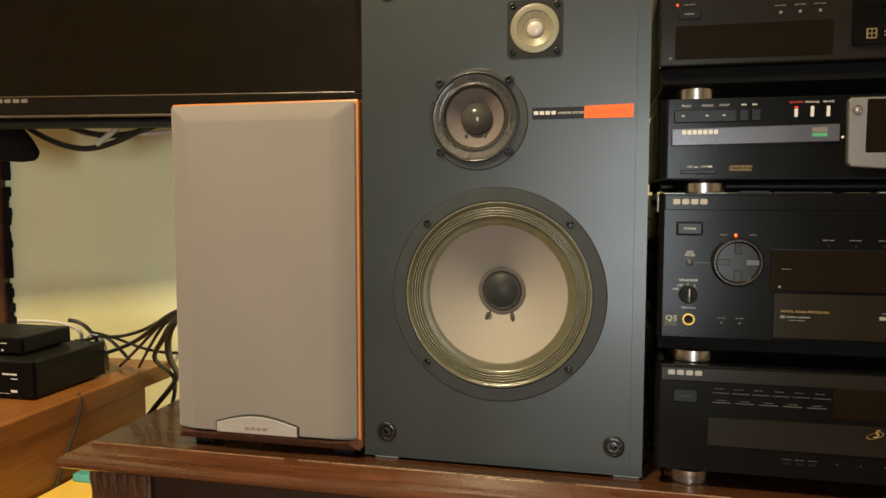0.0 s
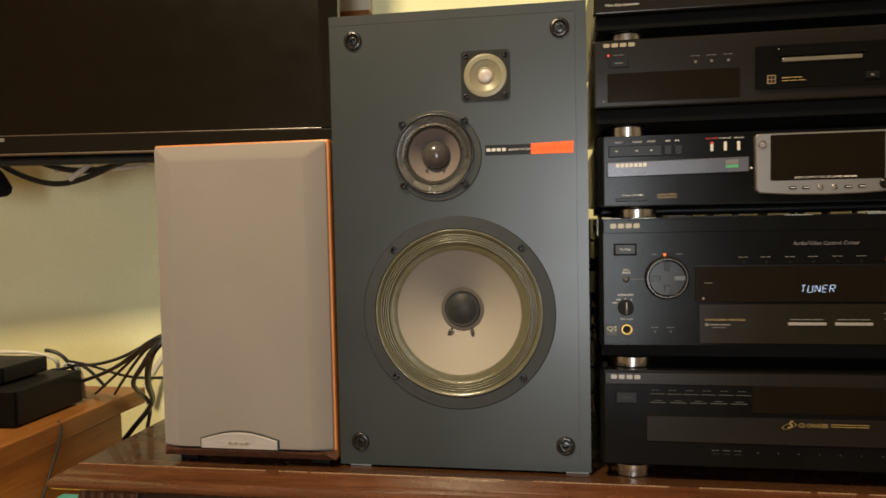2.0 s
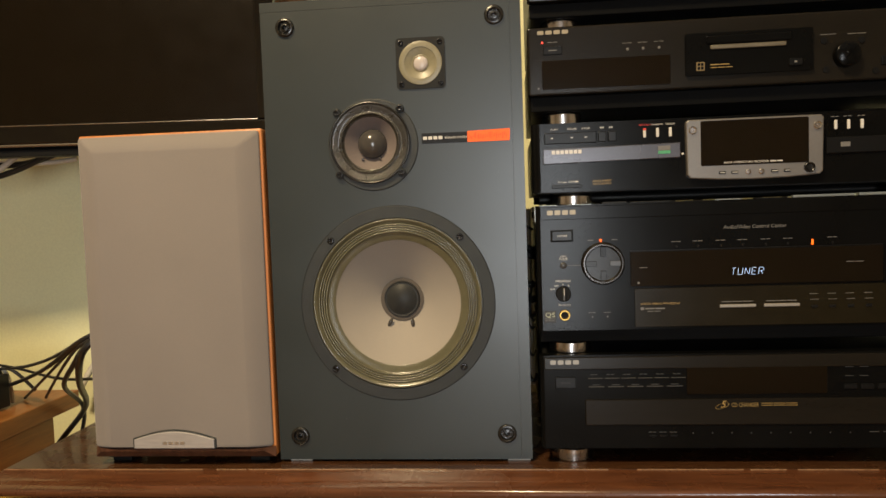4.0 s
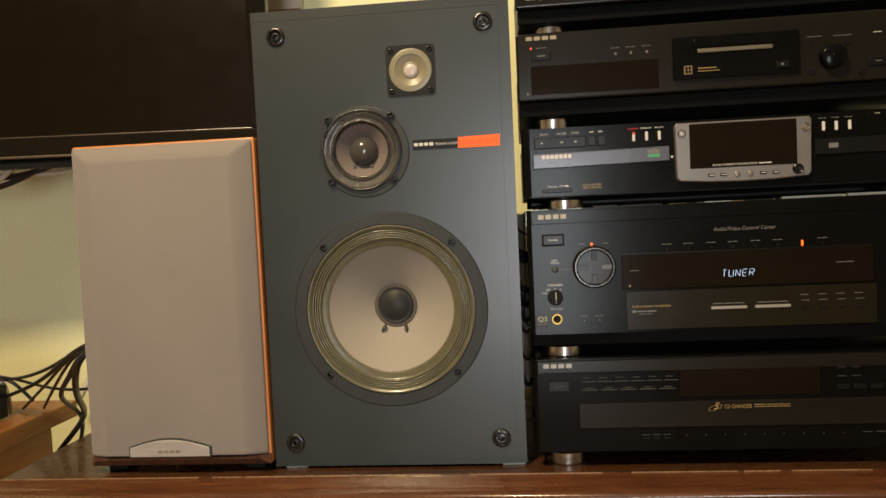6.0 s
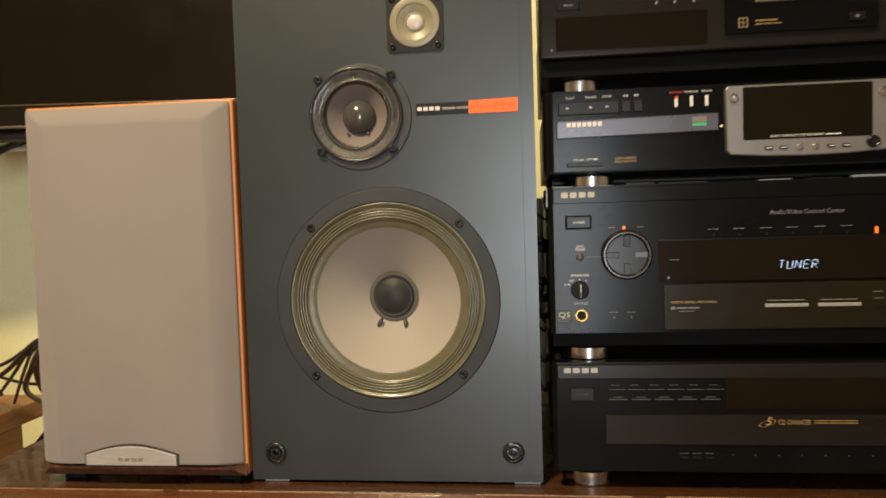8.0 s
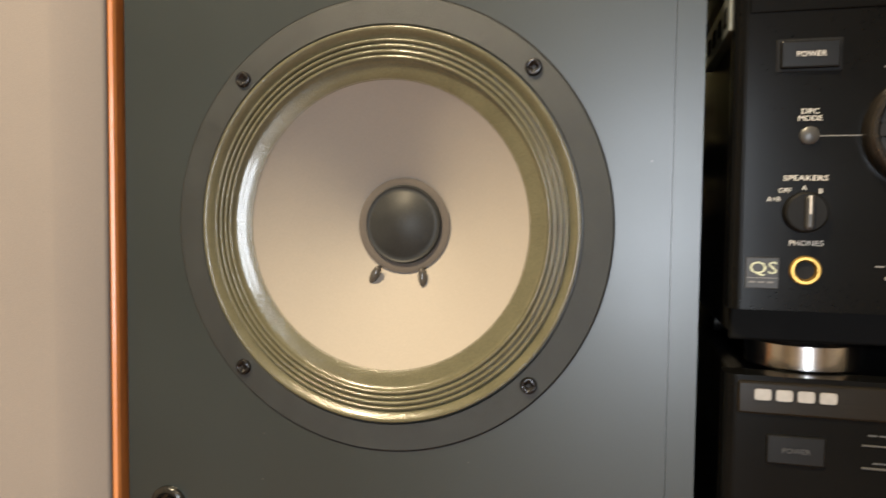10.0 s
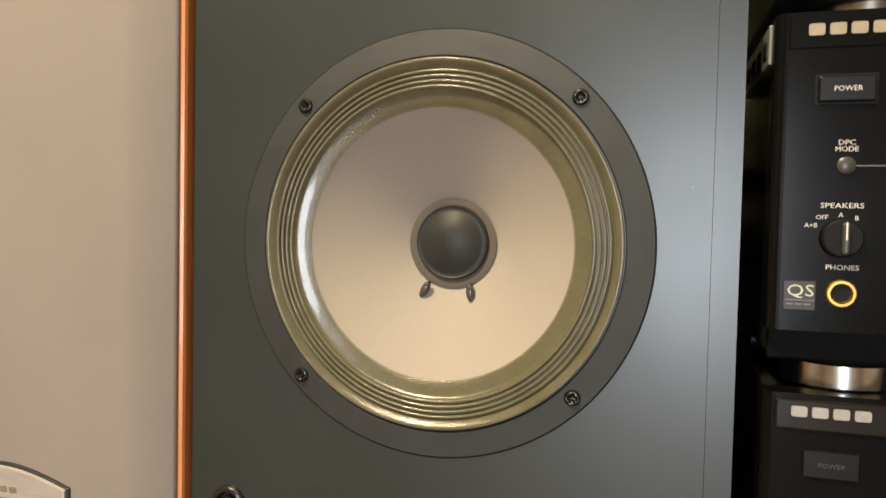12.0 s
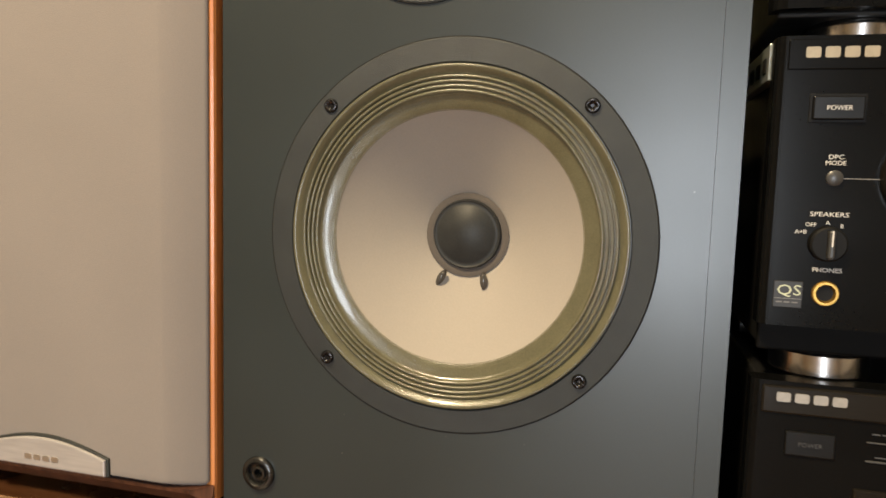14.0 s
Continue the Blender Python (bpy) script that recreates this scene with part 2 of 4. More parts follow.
def lathe(cx, cz, profile, steps=96, bm=None, closed=False):
    """Turns a profile of (radius, y) about the line along y through (cx, cz)."""
    b = bmesh.new()
    rings = []
    for r, y in profile:
        if r < 1e-6:
            rings.append([b.verts.new((cx, y, cz))])
        else:
            rings.append([b.verts.new((cx + r * math.cos(2 * math.pi * i / steps), y, cz + r * math.sin(2 * math.pi * i / steps))) for i in range(steps)])
    pairs = list(zip(rings, rings[1:]))
    if closed:
        pairs.append((rings[-1], rings[0]))
    for a, c in pairs:
        for i in range(steps):
            j = (i + 1) % steps
            if len(a) == 1 and len(c) == 1:
                continue
            if len(a) == 1:
                b.faces.new((a[0], c[j], c[i]))
            elif len(c) == 1:
                b.faces.new((a[i], a[j], c[0]))
            else:
                b.faces.new((a[i], a[j], c[j], c[i]))
    bmesh.ops.recalc_face_normals(b, faces=list(b.faces))
    return join(bm, b)


def upright(cx, cy, profile, steps=48, bm=None):
    """Turns a profile of (radius, z) about an upright line."""
    b = lathe(0, 0, [(r, z) for r, z in profile], steps)
    for v in b.verts:
        v.co = Vector((cx + v.co.x, cy + v.co.z, v.co.y))
    bmesh.ops.recalc_face_normals(b, faces=list(b.faces))
    return join(bm, b)


def plate(outline, y0, y1, bevel=0.0):
    """A flat plate of (x, z) outline between two depths; y0 is its front."""
    b = bmesh.new()
    f = b.faces.new([b.verts.new((x, y0, z)) for x, z in outline])
    made = bmesh.ops.extrude_face_region(b, geom=[f])
    for v in made["geom"]:
        if isinstance(v, bmesh.types.BMVert):
            v.co.y = y1
    bmesh.ops.recalc_face_normals(b, faces=list(b.faces))
    if bevel:
        front = [e for e in b.edges if all(abs(v.co.y - y0) < 1e-7 for v in e.verts)]
        bmesh.ops.bevel(b, geom=front, offset=bevel, segments=2, profile=0.5, affect="EDGES")
    return b


def round_rect(x0, x1, z0, z1, r, n=6):
    pts = []
    for cx, cz, a in ((x1 - r, z1 - r, 0), (x0 + r, z1 - r, 90), (x0 + r, z0 + r, 180), (x1 - r, z0 + r, 270)):
        for i in range(n + 1):
            t = radians(a + 90 * i / n)
            pts.append((cx + r * math.cos(t), cz + r * math.sin(t)))
    return pts


def holed(outline, holes, y0, y1, steps=72):
    """A flat plate with round holes (x, z, radius) through it."""
    b = bmesh.new()
    loops = [outline] + [[(x + r * math.cos(2 * math.pi * i / steps), z + r * math.sin(2 * math.pi * i / steps)) for i in range(steps)] for x, z, r in holes]
    edges = []
    for pts in loops:
        vs = [b.verts.new((x, y0, z)) for x, z in pts]
        edges += [b.edges.new((vs[i], vs[(i + 1) % len(vs)])) for i in range(len(vs))]
    bmesh.ops.triangle_fill(b, edges=edges, use_beauty=True)
    made = bmesh.ops.extrude_face_region(b, geom=list(b.faces))
    for v in made["geom"]:
        if isinstance(v, bmesh.types.BMVert):
            v.co.y = y1
    bmesh.ops.recalc_face_normals(b, faces=list(b.faces))
    return b


def words(name, text, x, z, height, y, material, parent, width=None, slant=0.0, align="LEFT", thin=0.0):
    """Raised print on a front that faces -y; (x, z) is the foot of the line, height that of a capital."""
    cu = bpy.data.curves.new(name, "FONT")
    cu.body, cu.size, cu.extrude, cu.shear, cu.resolution_u = text, height / 0.70, 0.00008, slant, 2
    cu.align_x, cu.offset = align, thin
    tmp = bpy.data.objects.new(name, cu)
    me = bpy.data.meshes.new_from_object(tmp)
    bpy.data.objects.remove(tmp)
    if width and len(me.vertices):
        xs = [v.co.x for v in me.vertices]
        k = width / (max(xs) - min(xs))
        me.transform(Matrix.Diagonal((k, 1, 1, 1)))
    me.transform(Matrix.Translation((x, y, z)) @ Matrix.Rotation(radians(90), 4, "X"))
    me.name = name
    return place_mesh(name, me, material, parent)


def bars(name, x0, x1, z0, z1, n, y, material, parent):
    """Plain bars in place of print, one for each word."""
    count = 1 if n < 5 else 2 if n < 10 else 3
    w = (x1 - x0) / count
    c, h = (z0 + z1) / 2, (z1 - z0) * 0.29
    for i in range(count):
        part(name, box(x0 + i * w, x0 + (i + 1) * w - (0.0008 if count > 1 else 0), y - 0.00012, y + 0.0002, c - h, c + h), material, parent)


def emblem(x0, x1, z0, z1, y, material, parent, blocks=4):
    """Plain blocks in place of a maker's name."""
    w = (x1 - x0) / blocks
    for i in range(blocks):
        cx, cz, hw, hz = x0 + (i + 0.5) * w, (z0 + z1) / 2, w * 0.39, (z1 - z0) * 0.36
        part("maker_mark", plate(round_rect(cx - hw, cx + hw, cz - hz, cz + hz, hw * 0.3, 3), y - 0.0004, y + 0.0002), material, parent)


def tube(points, radius, steps=6):
    """A smooth cable through points, as a mesh."""
    cu = bpy.data.curves.new("cable", "CURVE")
    cu.dimensions, cu.bevel_depth, cu.bevel_resolution, cu.resolution_u = "3D", radius, 2, steps
    cu.use_fill_caps = True
    sp = cu.splines.new("NURBS")
    sp.points.add(len(points) - 1)
    for p, q in zip(sp.points, points):
        p.co = (*q, 1)
    sp.use_endpoint_u, sp.order_u = True, 4 if len(points) > 3 else len(points)
    tmp = bpy.data.objects.new("cable", cu)
    me = bpy.data.meshes.new_from_object(tmp)
    bpy.data.objects.remove(tmp)
    for p in me.polygons:
        p.use_smooth = True
    return me


def cable(points, radius, material, label):
    me = tube(points, radius)
    at = Vector(points[0])
    me.transform(Matrix.Translation(-at))
    me.materials.append(material)
    ob = new("cable", me)
    ob.location = at
    return tagged(ob, label, "cable", "cables behind the set-top boxes")


def slab(name, x0, x1, y0, y1, z0, z1, material, label):
    return solid(name, box(x0, x1, y0, y1, z0, z1), material, label, name.split("_")[0], "structure")


# ---- the room ----
FLOOR, ROOF, BACK = -0.80, 1.75, 0.55
slab("floor", -2.4, 2.4, -3.0, BACK, FLOOR - 0.1, FLOOR, FLOORM, "oak plank floor of the living room")
slab("ceiling", -2.4, 2.4, -3.0, BACK, ROOF, ROOF + 0.1, CEIL, "plain white painted ceiling")
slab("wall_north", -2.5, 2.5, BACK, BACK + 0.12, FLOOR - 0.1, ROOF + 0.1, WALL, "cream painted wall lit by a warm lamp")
# Unseen closing walls; their tan is picked for bounce and reflections.
slab("wall_south", -2.5, 2.5, -3.12, -3.0, FLOOR - 0.1, ROOF + 0.1, FILLWALL, "unseen tan wall closing the room, its tone set for bounced light")
slab("wall_west", -2.5, -2.4, -3.0, BACK, FLOOR - 0.1, ROOF + 0.1, FILLWALL, "unseen tan wall closing the room, its tone set for bounced light")
slab("wall_east", 2.4, 2.5, -3.0, BACK, FLOOR - 0.1, ROOF + 0.1, FILLWALL, "unseen tan wall closing the room, its tone set for bounced light")

# door frame with torn foam beside it
solid("door_frame", box(-1.24, -1.094, BACK - 0.03, BACK, FLOOR, 1.2, 0.004), TRIMWOOD, "red-brown wooden door frame against the wall", "door frame", "structure")
b = bmesh.new()
zz = -0.06
rng = random.Random(4)
while zz < 0.36:
    h = rng.uniform(0.008, 0.026)
    w = rng.uniform(0.004, 0.014)
    box(-1.094, -1.094 + w, BACK - 0.012, BACK, zz, zz + h, 0.003, bm=b)
    zz += h * (0.7 if rng.random() < 0.92 else 1.6)
solid("foam_strip", b, TORN, "torn black foam strip beside the door frame", "foam strip", "structure")

# pale board hung on the wall beside the television
board = thing("wall_board", (-0.31, BACK, 0.645), "pale beige board with a brown lower edge hung on the wall", "board")
part("panel", box(-0.40, -0.2285, BACK - 0.022, BACK - 0.002, 0.652, 1.05, 0.0015), BOARDPAINT, board)
part("lower_rail", box(-0.40, -0.2285, BACK - 0.026, BACK - 0.002, 0.643, 0.6515, 0.0015), TABLEWOOD, board, "brown wooden lower edge")

# ---- sideboard ----
CX0, CX1, CY0, CY1, TOP = -0.4425, 0.72, -0.021, 0.40, -0.004
side = thing("sideboard", (0.15, 0.18, FLOOR), "dark red-brown varnished wooden sideboard with a moulded edge", "sideboard")
part("top_board", box(CX0, CX1, CY0, CY1, TOP - 0.012, TOP, 0.0015), CABWOOD, side)
profile = [(0.0, -0.0006), (0.0025, -0.0022), (0.0100, -0.0062), (0.0122, -0.0078), (0.0135, -0.0090), (0.0185, -0.0100), (0.0228, -0.0132),
           (0.0245, -0.0172), (0.0230, -0.0212), (0.0190, -0.0245), (0.0130, -0.0262), (0.0020, -0.0270)]
b = bmesh.new()
rows = []
for o, z in [(o, TOP + z) for o, z in profile]:
    pts = ((CX0 - o, CY1, z), (CX0 - o, CY0 - o, z), (CX1 + o, CY0 - o, z), (CX1 + o, CY1, z))
    rows.append([b.verts.new(p) for p in pts])
for r0, r1 in zip(rows, rows[1:]):
    for i in range(3):
        b.faces.new((r0[i], r0[i + 1], r1[i + 1], r1[i]))
bmesh.ops.recalc_face_normals(b, faces=list(b.faces))
part("moulding", b, MOULDWOOD, side, smooth=0.9)
# Broken pale strips: edge wear plus the edge's highlight, put into colour.
WORNGLINT = make_mat("pale_worn_edge_glint", (0.20, 0.115, 0.06), 0.25, vary=0.5, scale=40, coat=0.3)
rng = random.Random(5)
x = CX0
while x < CX1 - 0.03:
    w = rng.uniform(0.015, 0.09)
    h = rng.uniform(-0.0002, 0.0003)
    part("worn_glint_edge", box(x, min(x + w, CX1), CY0 - 0.0006, CY0 + h, TOP - 0.0012, TOP + 0.00025, 0.0002, 1), WORNGLINT, side, "pale line of wear and painted highlight along the front edge")
    x += w + (rng.uniform(0.002, 0.03) if rng.random() < 0.6 else 0.0)
# Carcass and frieze wear the shade-darkened wood.
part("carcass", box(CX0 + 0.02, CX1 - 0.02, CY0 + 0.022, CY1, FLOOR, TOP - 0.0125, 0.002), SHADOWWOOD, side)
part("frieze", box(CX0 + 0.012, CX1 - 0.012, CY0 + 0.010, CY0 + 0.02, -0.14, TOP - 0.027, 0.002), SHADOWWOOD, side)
corbel = part("corbel", box(CX0 - 0.005, CX0 + 0.069, CY0 + 0.004, CY0 + 0.022, -0.115, TOP - 0.0285, 0.002), CABDARK, side, "carved fluted corbel")
for i in range(6):
    flute = upright(CX0 + 0.001 + i * 0.0125, CY0 + 0.004, [(0.0, -0.115), (0.0034, -0.113), (0.0040, -0.090), (0.0058, -0.060), (0.0063, -0.046), (0.0052, -0.038), (0.0, TOP - 0.0290)], 14)
    for v in flute.verts:
        v.co.y -= 0.006 * math.sin((v.co.z + 0.033) * 38.0)
        v.co.x += 0.0022 * math.sin((v.co.z + 0.033) * 70.0)
    part("flute", flute, CABDARK, corbel, smooth=0.6)

# ---- large three-way loudspeaker ----
SX0, SX1, SH, SB = -0.1352, 0.138, 0.4885, -0.001
spk = thing("large_loudspeaker", (0, 0.1, 0), "large slate-grey three-way loudspeaker without its grille", "loudspeaker")
b = box(SX0, SX0 + 0.012, 0.0075, 0.235, SB, SH, 0.0008)
for q in ((SX1 - 0.012, SX1, 0.0075, 0.235, SB, SH), (SX0 + 0.012, SX1 - 0.012, 0.0075, 0.235, SB, 0.015),
          (SX0 + 0.012, SX1 - 0.012, 0.0075, 0.235, SH - 0.012, SH), (SX0 + 0.012, SX1 - 0.012, 0.223, 0.235, 0.015, SH - 0.012)):
    box(*q, bm=b)
part("cabinet", b, SPK_SIDE, spk)
b = holed([(SX0 + 0.0003, SB), (0.1265, SB), (0.1265, 0.4781), (SX0 + 0.0003, 0.4781)],
          [(0.0, 0.1672, 0.0900), (-0.0222, 0.3372, 0.0384), (0.0340, 0.4172, 0.0205)] + [(px, pz, 0.0070) for px, pz in ((-0.1085, 0.4615), (0.111, 0.4620), (-0.1115, 0.0252), (0.112, 0.0268))], 0.0, 0.0074)
part("baffle", b, BAFFLE, spk)
part("edge_strip", plate([(0.12668, SB), (SX1, SB), (SX1, SH), (0.12668, SH)], 0.00015, 0.008), BAFFLE, spk)
part("edge_strip", plate([(SX0, 0.4784), (0.1265, 0.4784), (0.1265, SH), (SX0, SH)], 0.00015, 0.008), BAFFLE, spk)
for px in (0.112, -0.125):
    for py in (0.004, 0.20):
        part("felt_pad", box(px, px + 0.024, py, py + 0.02, TOP, SB, 0.0006), WHITEINK, spk, "white felt pad")


def screw(cx, cz, y, r, parent, material=BLACKMETAL):
    """A pan-head cross screw, its recess cut as a sunken cross."""
    b = lathe(cx, cz, [(r, y), (r, y - 0.0009), (r * 0.84, y - 0.0017), (r * 0.62, y - 0.0020), (r * 0.54, y - 0.0020), (r * 0.20, y - 0.0018), (0, y - 0.0006)], 24)
    for v in b.verts:
        dx, dz = v.co.x - cx, v.co.z - cz
        if r * 0.1 < math.hypot(dx, dz) < r * 0.58 and min(abs(dx), abs(dz)) < r * 0.15:
            v.co.y += 0.0012
    return part("screw", b, material, parent, smooth=0.5)


def socket(cx, cz):
    s = part("grille_socket", lathe(cx, cz, [(0.0100, 0.0), (0.0100, -0.0016), (0.0092, -0.0026), (0.0072, -0.0028), (0.0062, -0.0018), (0.0060, 0.0005), (0.0042, 0.0006),
                                             (0.0040, -0.0012), (0.0026, -0.0014), (0.0022, 0.004), (0, 0.004)], 36), GLOSSBLACK, spk, "glossy black grille socket", smooth=0.8)
    return s


for q in ((-0.1085, 0.4615), (0.111, 0.4620), (-0.1115, 0.0252), (0.112, 0.0268)):
    socket(*q)

# woofer
WX, WZ = 0.0, 0.1672
woofer = part("woofer", lathe(WX, WZ, [(0.1036, 0.0), (0.1035, -0.0007), (0.1031, -0.0010), (0.0912, -0.0014), (0.0905, -0.0006), (0.0905, 0.006)], 128), FLANGE, spk, "grained black woofer flange", smooth=0.28)
part("edge_gap", lathe(WX, WZ, [(0.1040, 0.0001), (0.1040, -0.0003), (0.1036, -0.0003)], 128), TORN, woofer, "dark line round the flange")
prof = [(0.0904, 0.004), (0.0901, -0.0020), (0.0895, -0.0027), (0.0884, -0.0022), (0.0858, -0.0004), (0.0852, 0.0008)]
for i in range(4):
    c = 0.0840 - i * 0.00245
    for k in range(7):
        a = math.pi * k / 6
        prof.append((c + 0.00108 * math.cos(a), 0.0008 - (0.0021 - 0.0002 * i) * math.sin(a)))
prof += [(0.0751, 0.0014), (0.0740, 0.0019), (0.0722, 0.0024), (0.0704, 0.0030), (0.0688, 0.0036), (0.0672, 0.0044)]
part("surround", lathe(WX, WZ, prof, 144), RUBBER, woofer, "glossy olive ribbed surround", smooth=1.4)
prof = [(0.0677, 0.0041)]
for i in range(1, 17):
    u = i / 16
    prof.append((0.0675 + (0.0215 - 0.0675) * u, 0.0041 + 0.0340 * (u ** 0.92)))
part("cone", lathe(WX, WZ, prof, 128), CONE, woofer, "warm grey paper cone", smooth=1.2)
# Collar colour paints the brownish shadow ring around the cap.
part("cap_collar", lathe(WX, WZ, [(0.0240, 0.0352), (0.0228, 0.0350), (0.0212, 0.0349), (0.0192, 0.0354)], 64), COLLAR, woofer, "brown ring painted as the shadow round the dust cap", smooth=1.2)
prof = [(0.0199, 0.0350), (0.0196, 0.0336), (0.0191, 0.0330), (0.0184, 0.0333)]
prof += [(0.0178 * (1 - k / 10), 0.0336 - 0.0055 * (1 - (1 - k / 10) ** 2)) for k in range(11)]
part("dust_cap", lathe(WX, WZ + 0.0006, prof, 64), CAP, woofer, "charcoal domed dust cap", smooth=1.2)
for cx, cz, tilt in ((-0.0136, 0.1424, 0.48), (0.0113, 0.1419, -0.10)):
    b = lathe(0, 0, [(0, -0.0012), (0.0012, -0.0010), (0.0018, 0.0), (0.0018, 0.002)], 20)
    for v in b.verts:
        x, z = v.co.x * 1.15, v.co.z * 2.7
        v.co = Vector((cx + x * math.cos(tilt) + z * math.sin(tilt), v.co.y + 0.0298, cz - x * math.sin(tilt) + z * math.cos(tilt)))
    part("lead_eyelet", b, CAPGLOSS, woofer, "dark glued lead eyelet", smooth=1.2)
for q in ((-0.0687, 0.2358), (0.0687, 0.2362), (-0.0690, 0.0985), (0.0687, 0.0988)):
    screw(q[0], q[1], -0.0012, 0.0038, woofer)

# midrange
MX, MZ = -0.0222, 0.3372
mid = part("midrange", lathe(-0.0192, 0.3352, [(0.0480, 0.0), (0.0478, -0.0010), (0.0470, -0.0014), (0.040, -0.0014)], 96), FLANGE, spk, "black midrange flange", smooth=0.28)
part("basket_ring", lathe(MX, MZ, [(0.0428, -0.0012), (0.0428, -0.0040), (0.0422, -0.0049), (0.0412, -0.0050), (0.0404, -0.0044), (0.0398, -0.0034)], 96), GLOSSBLACK, mid, smooth=1.0)
prof = [(0.0400, -0.0036), (0.0392, -0.0036), (0.0372, -0.0030), (0.0350, -0.0022), (0.0332, -0.0017), (0.0322, -0.0017), (0.0316, -0.0026), (0.0309, -0.0031), (0.0302, -0.0027), (0.0297, -0.0012), (0.0286, 0.0006), (0.0276, 0.0010)]
part("surround", lathe(MX, MZ, prof, 96), MIDRUBBER, mid, "glossy olive-black ribbed surround", smooth=1.4)
part("cone", lathe(MX, MZ, [(0.0278 + (0.0140 - 0.0278) * i / 10, 0.0009 + 0.0125 * (i / 10)) for i in range(11)], 96), CONE2, mid, "mauve-grey paper cone", smooth=1.2)
prof = [(0.0158 * math.cos(radians(a)), 0.0125 - 0.0135 * math.sin(radians(a))) for a in range(0, 90, 9)] + [(0, -0.001)]
part("dust_cap", lathe(MX, MZ, prof, 64), CAPGLOSS, mid, "glossy dark domed dust cap", smooth=1.2)
for cx in (-0.0100, 0.0085):
    part("lead_eyelet", lathe(MX + cx, MZ - 0.0158, [(0, 0.0045), (0.0011, 0.0048), (0.0014, 0.008)], 14), CAPGLOSS, mid, smooth=1.2)
for q in ((-0.0560, 0.3700), (0.0105, 0.3715), (-0.0553, 0.3052), (0.0105, 0.3055)):
    part("lug", lathe(q[0], q[1], [(0.0046, 0.0), (0.0046, -0.0034), (0.0038, -0.0042), (0, -0.0042)], 24), FLANGE, mid, smooth=0.7)
    screw(q[0], q[1], -0.0042, 0.0033, mid)

# tweeter
TX, TZ = 0.0340, 0.4172
tw = part("tweeter", holed(round_rect(TX - 0.0255, TX + 0.0255, TZ - 0.0262, TZ + 0.0262, 0.004), [(TX, TZ, 0.0222)], -0.0016, 0.0), TWPLATE, spk, "square tweeter with a gold horn")
part("horn", lathe(TX, TZ, [(0.0226, -0.0016), (0.0224, -0.0024), (0.0218, -0.0027), (0.0166, -0.0024), (0.0163, -0.0019), (0.0158, -0.0017), (0.0120, -0.0004), (0.0092, 0.0008), (0.0080, 0.0002), (0.0074, 0.0008)], 72),
     BRASS, tw, "olive gold horn ring", smooth=0.7)
part("dome", lathe(TX, TZ, [(0.0075 * math.cos(radians(a)), 0.0008 - 0.0026 * math.sin(radians(a))) for a in range(0, 90, 9)] + [(0, -0.0018)], 48), DOMEWHITE, tw, "pearl white dome", smooth=1.2)
for sx in (-1, 1):
    for sz in (-1, 1):
        screw(TX + sx * 0.0203, TZ + sz * 0.0210, -0.0016, 0.0027, tw)

# badge and sticker on the baffle
badge = part("badge", plate([(0.0325, 0.3342), (0.0805, 0.3342), (0.0805, 0.3448), (0.0325, 0.3448)], -0.0009, 0.0, 0.0002), BLACKBADGE, spk, "black name badge")
emblem(0.0333, 0.0548, 0.3374, 0.3420, -0.0009, WHITEINK, badge)
words("print", "SPEAKER SYSTEM", 0.0562, 0.3383, 0.0022, -0.0010, WHITEINK, badge, 0.0232)
stick = part("price_sticker", plate([(0.0800, 0.3340), (0.1235, 0.3340), (0.1240, 0.3462), (0.0803, 0.3452)], -0.0013, -0.0002), ORANGE, spk, "orange paper sticker with faded print")
rng = random.Random(7)
b = None
x = 0.0815
while x < 0.121:
    w = rng.uniform(0.0006, 0.0026)
    b = box(x, x + w * 0.4, -0.00142, -0.0013, 0.3362 + rng.uniform(0, 0.003), 0.3395 + rng.uniform(0, 0.004), bm=b)
    x += w
part("printed_line", b, ORANGEINK, stick)

# ---- small bookshelf loudspeaker ----
bs = thing("small_loudspeaker", (-0.239, 0.1, 0), "small cherry-veneered bookshelf loudspeaker with a grey-beige cloth grille", "loudspeaker")
BX0, BX1 = -0.3420, -0.1368
part("cabinet", box(BX0, BX1, -0.006, 0.215, 0.005, 0.3575, 0.0022), CHERRY, bs)
b = bmesh.new()
skirt = [(-0.0062, 0.0046), (-0.0090, 0.0060), (-0.0155, 0.0135), (-0.0160, 0.0160), (-0.0060, 0.0163)]
ends = [[b.verts.new((x + s * max(0.0, -yy - 0.009) * 1.5, yy, z)) for yy, z in skirt] for x, s in ((BX0 + 0.0006, 1), (BX1 - 0.0006, -1))]
for i in range(5):
    b.faces.new((ends[0][i], ends[0][(i + 1) % 5], ends[1][(i + 1) % 5], ends[1][i]))
b.faces.new(ends[0])
b.faces.new(ends[1])
bmesh.ops.recalc_face_normals(b, faces=list(b.faces))
# Darker wood than the cabinet paints the shade of this down-facing bevel.
part("lower_lip", b, CABDARK, bs, "bevelled veneered lower lip, darkened for its downward shade")
gx0, gx1, gz0, gz1 = BX0 + 0.0012, BX1 - 0.0030, 0.0165, 0.3552
b = bmesh.new()
loops = []
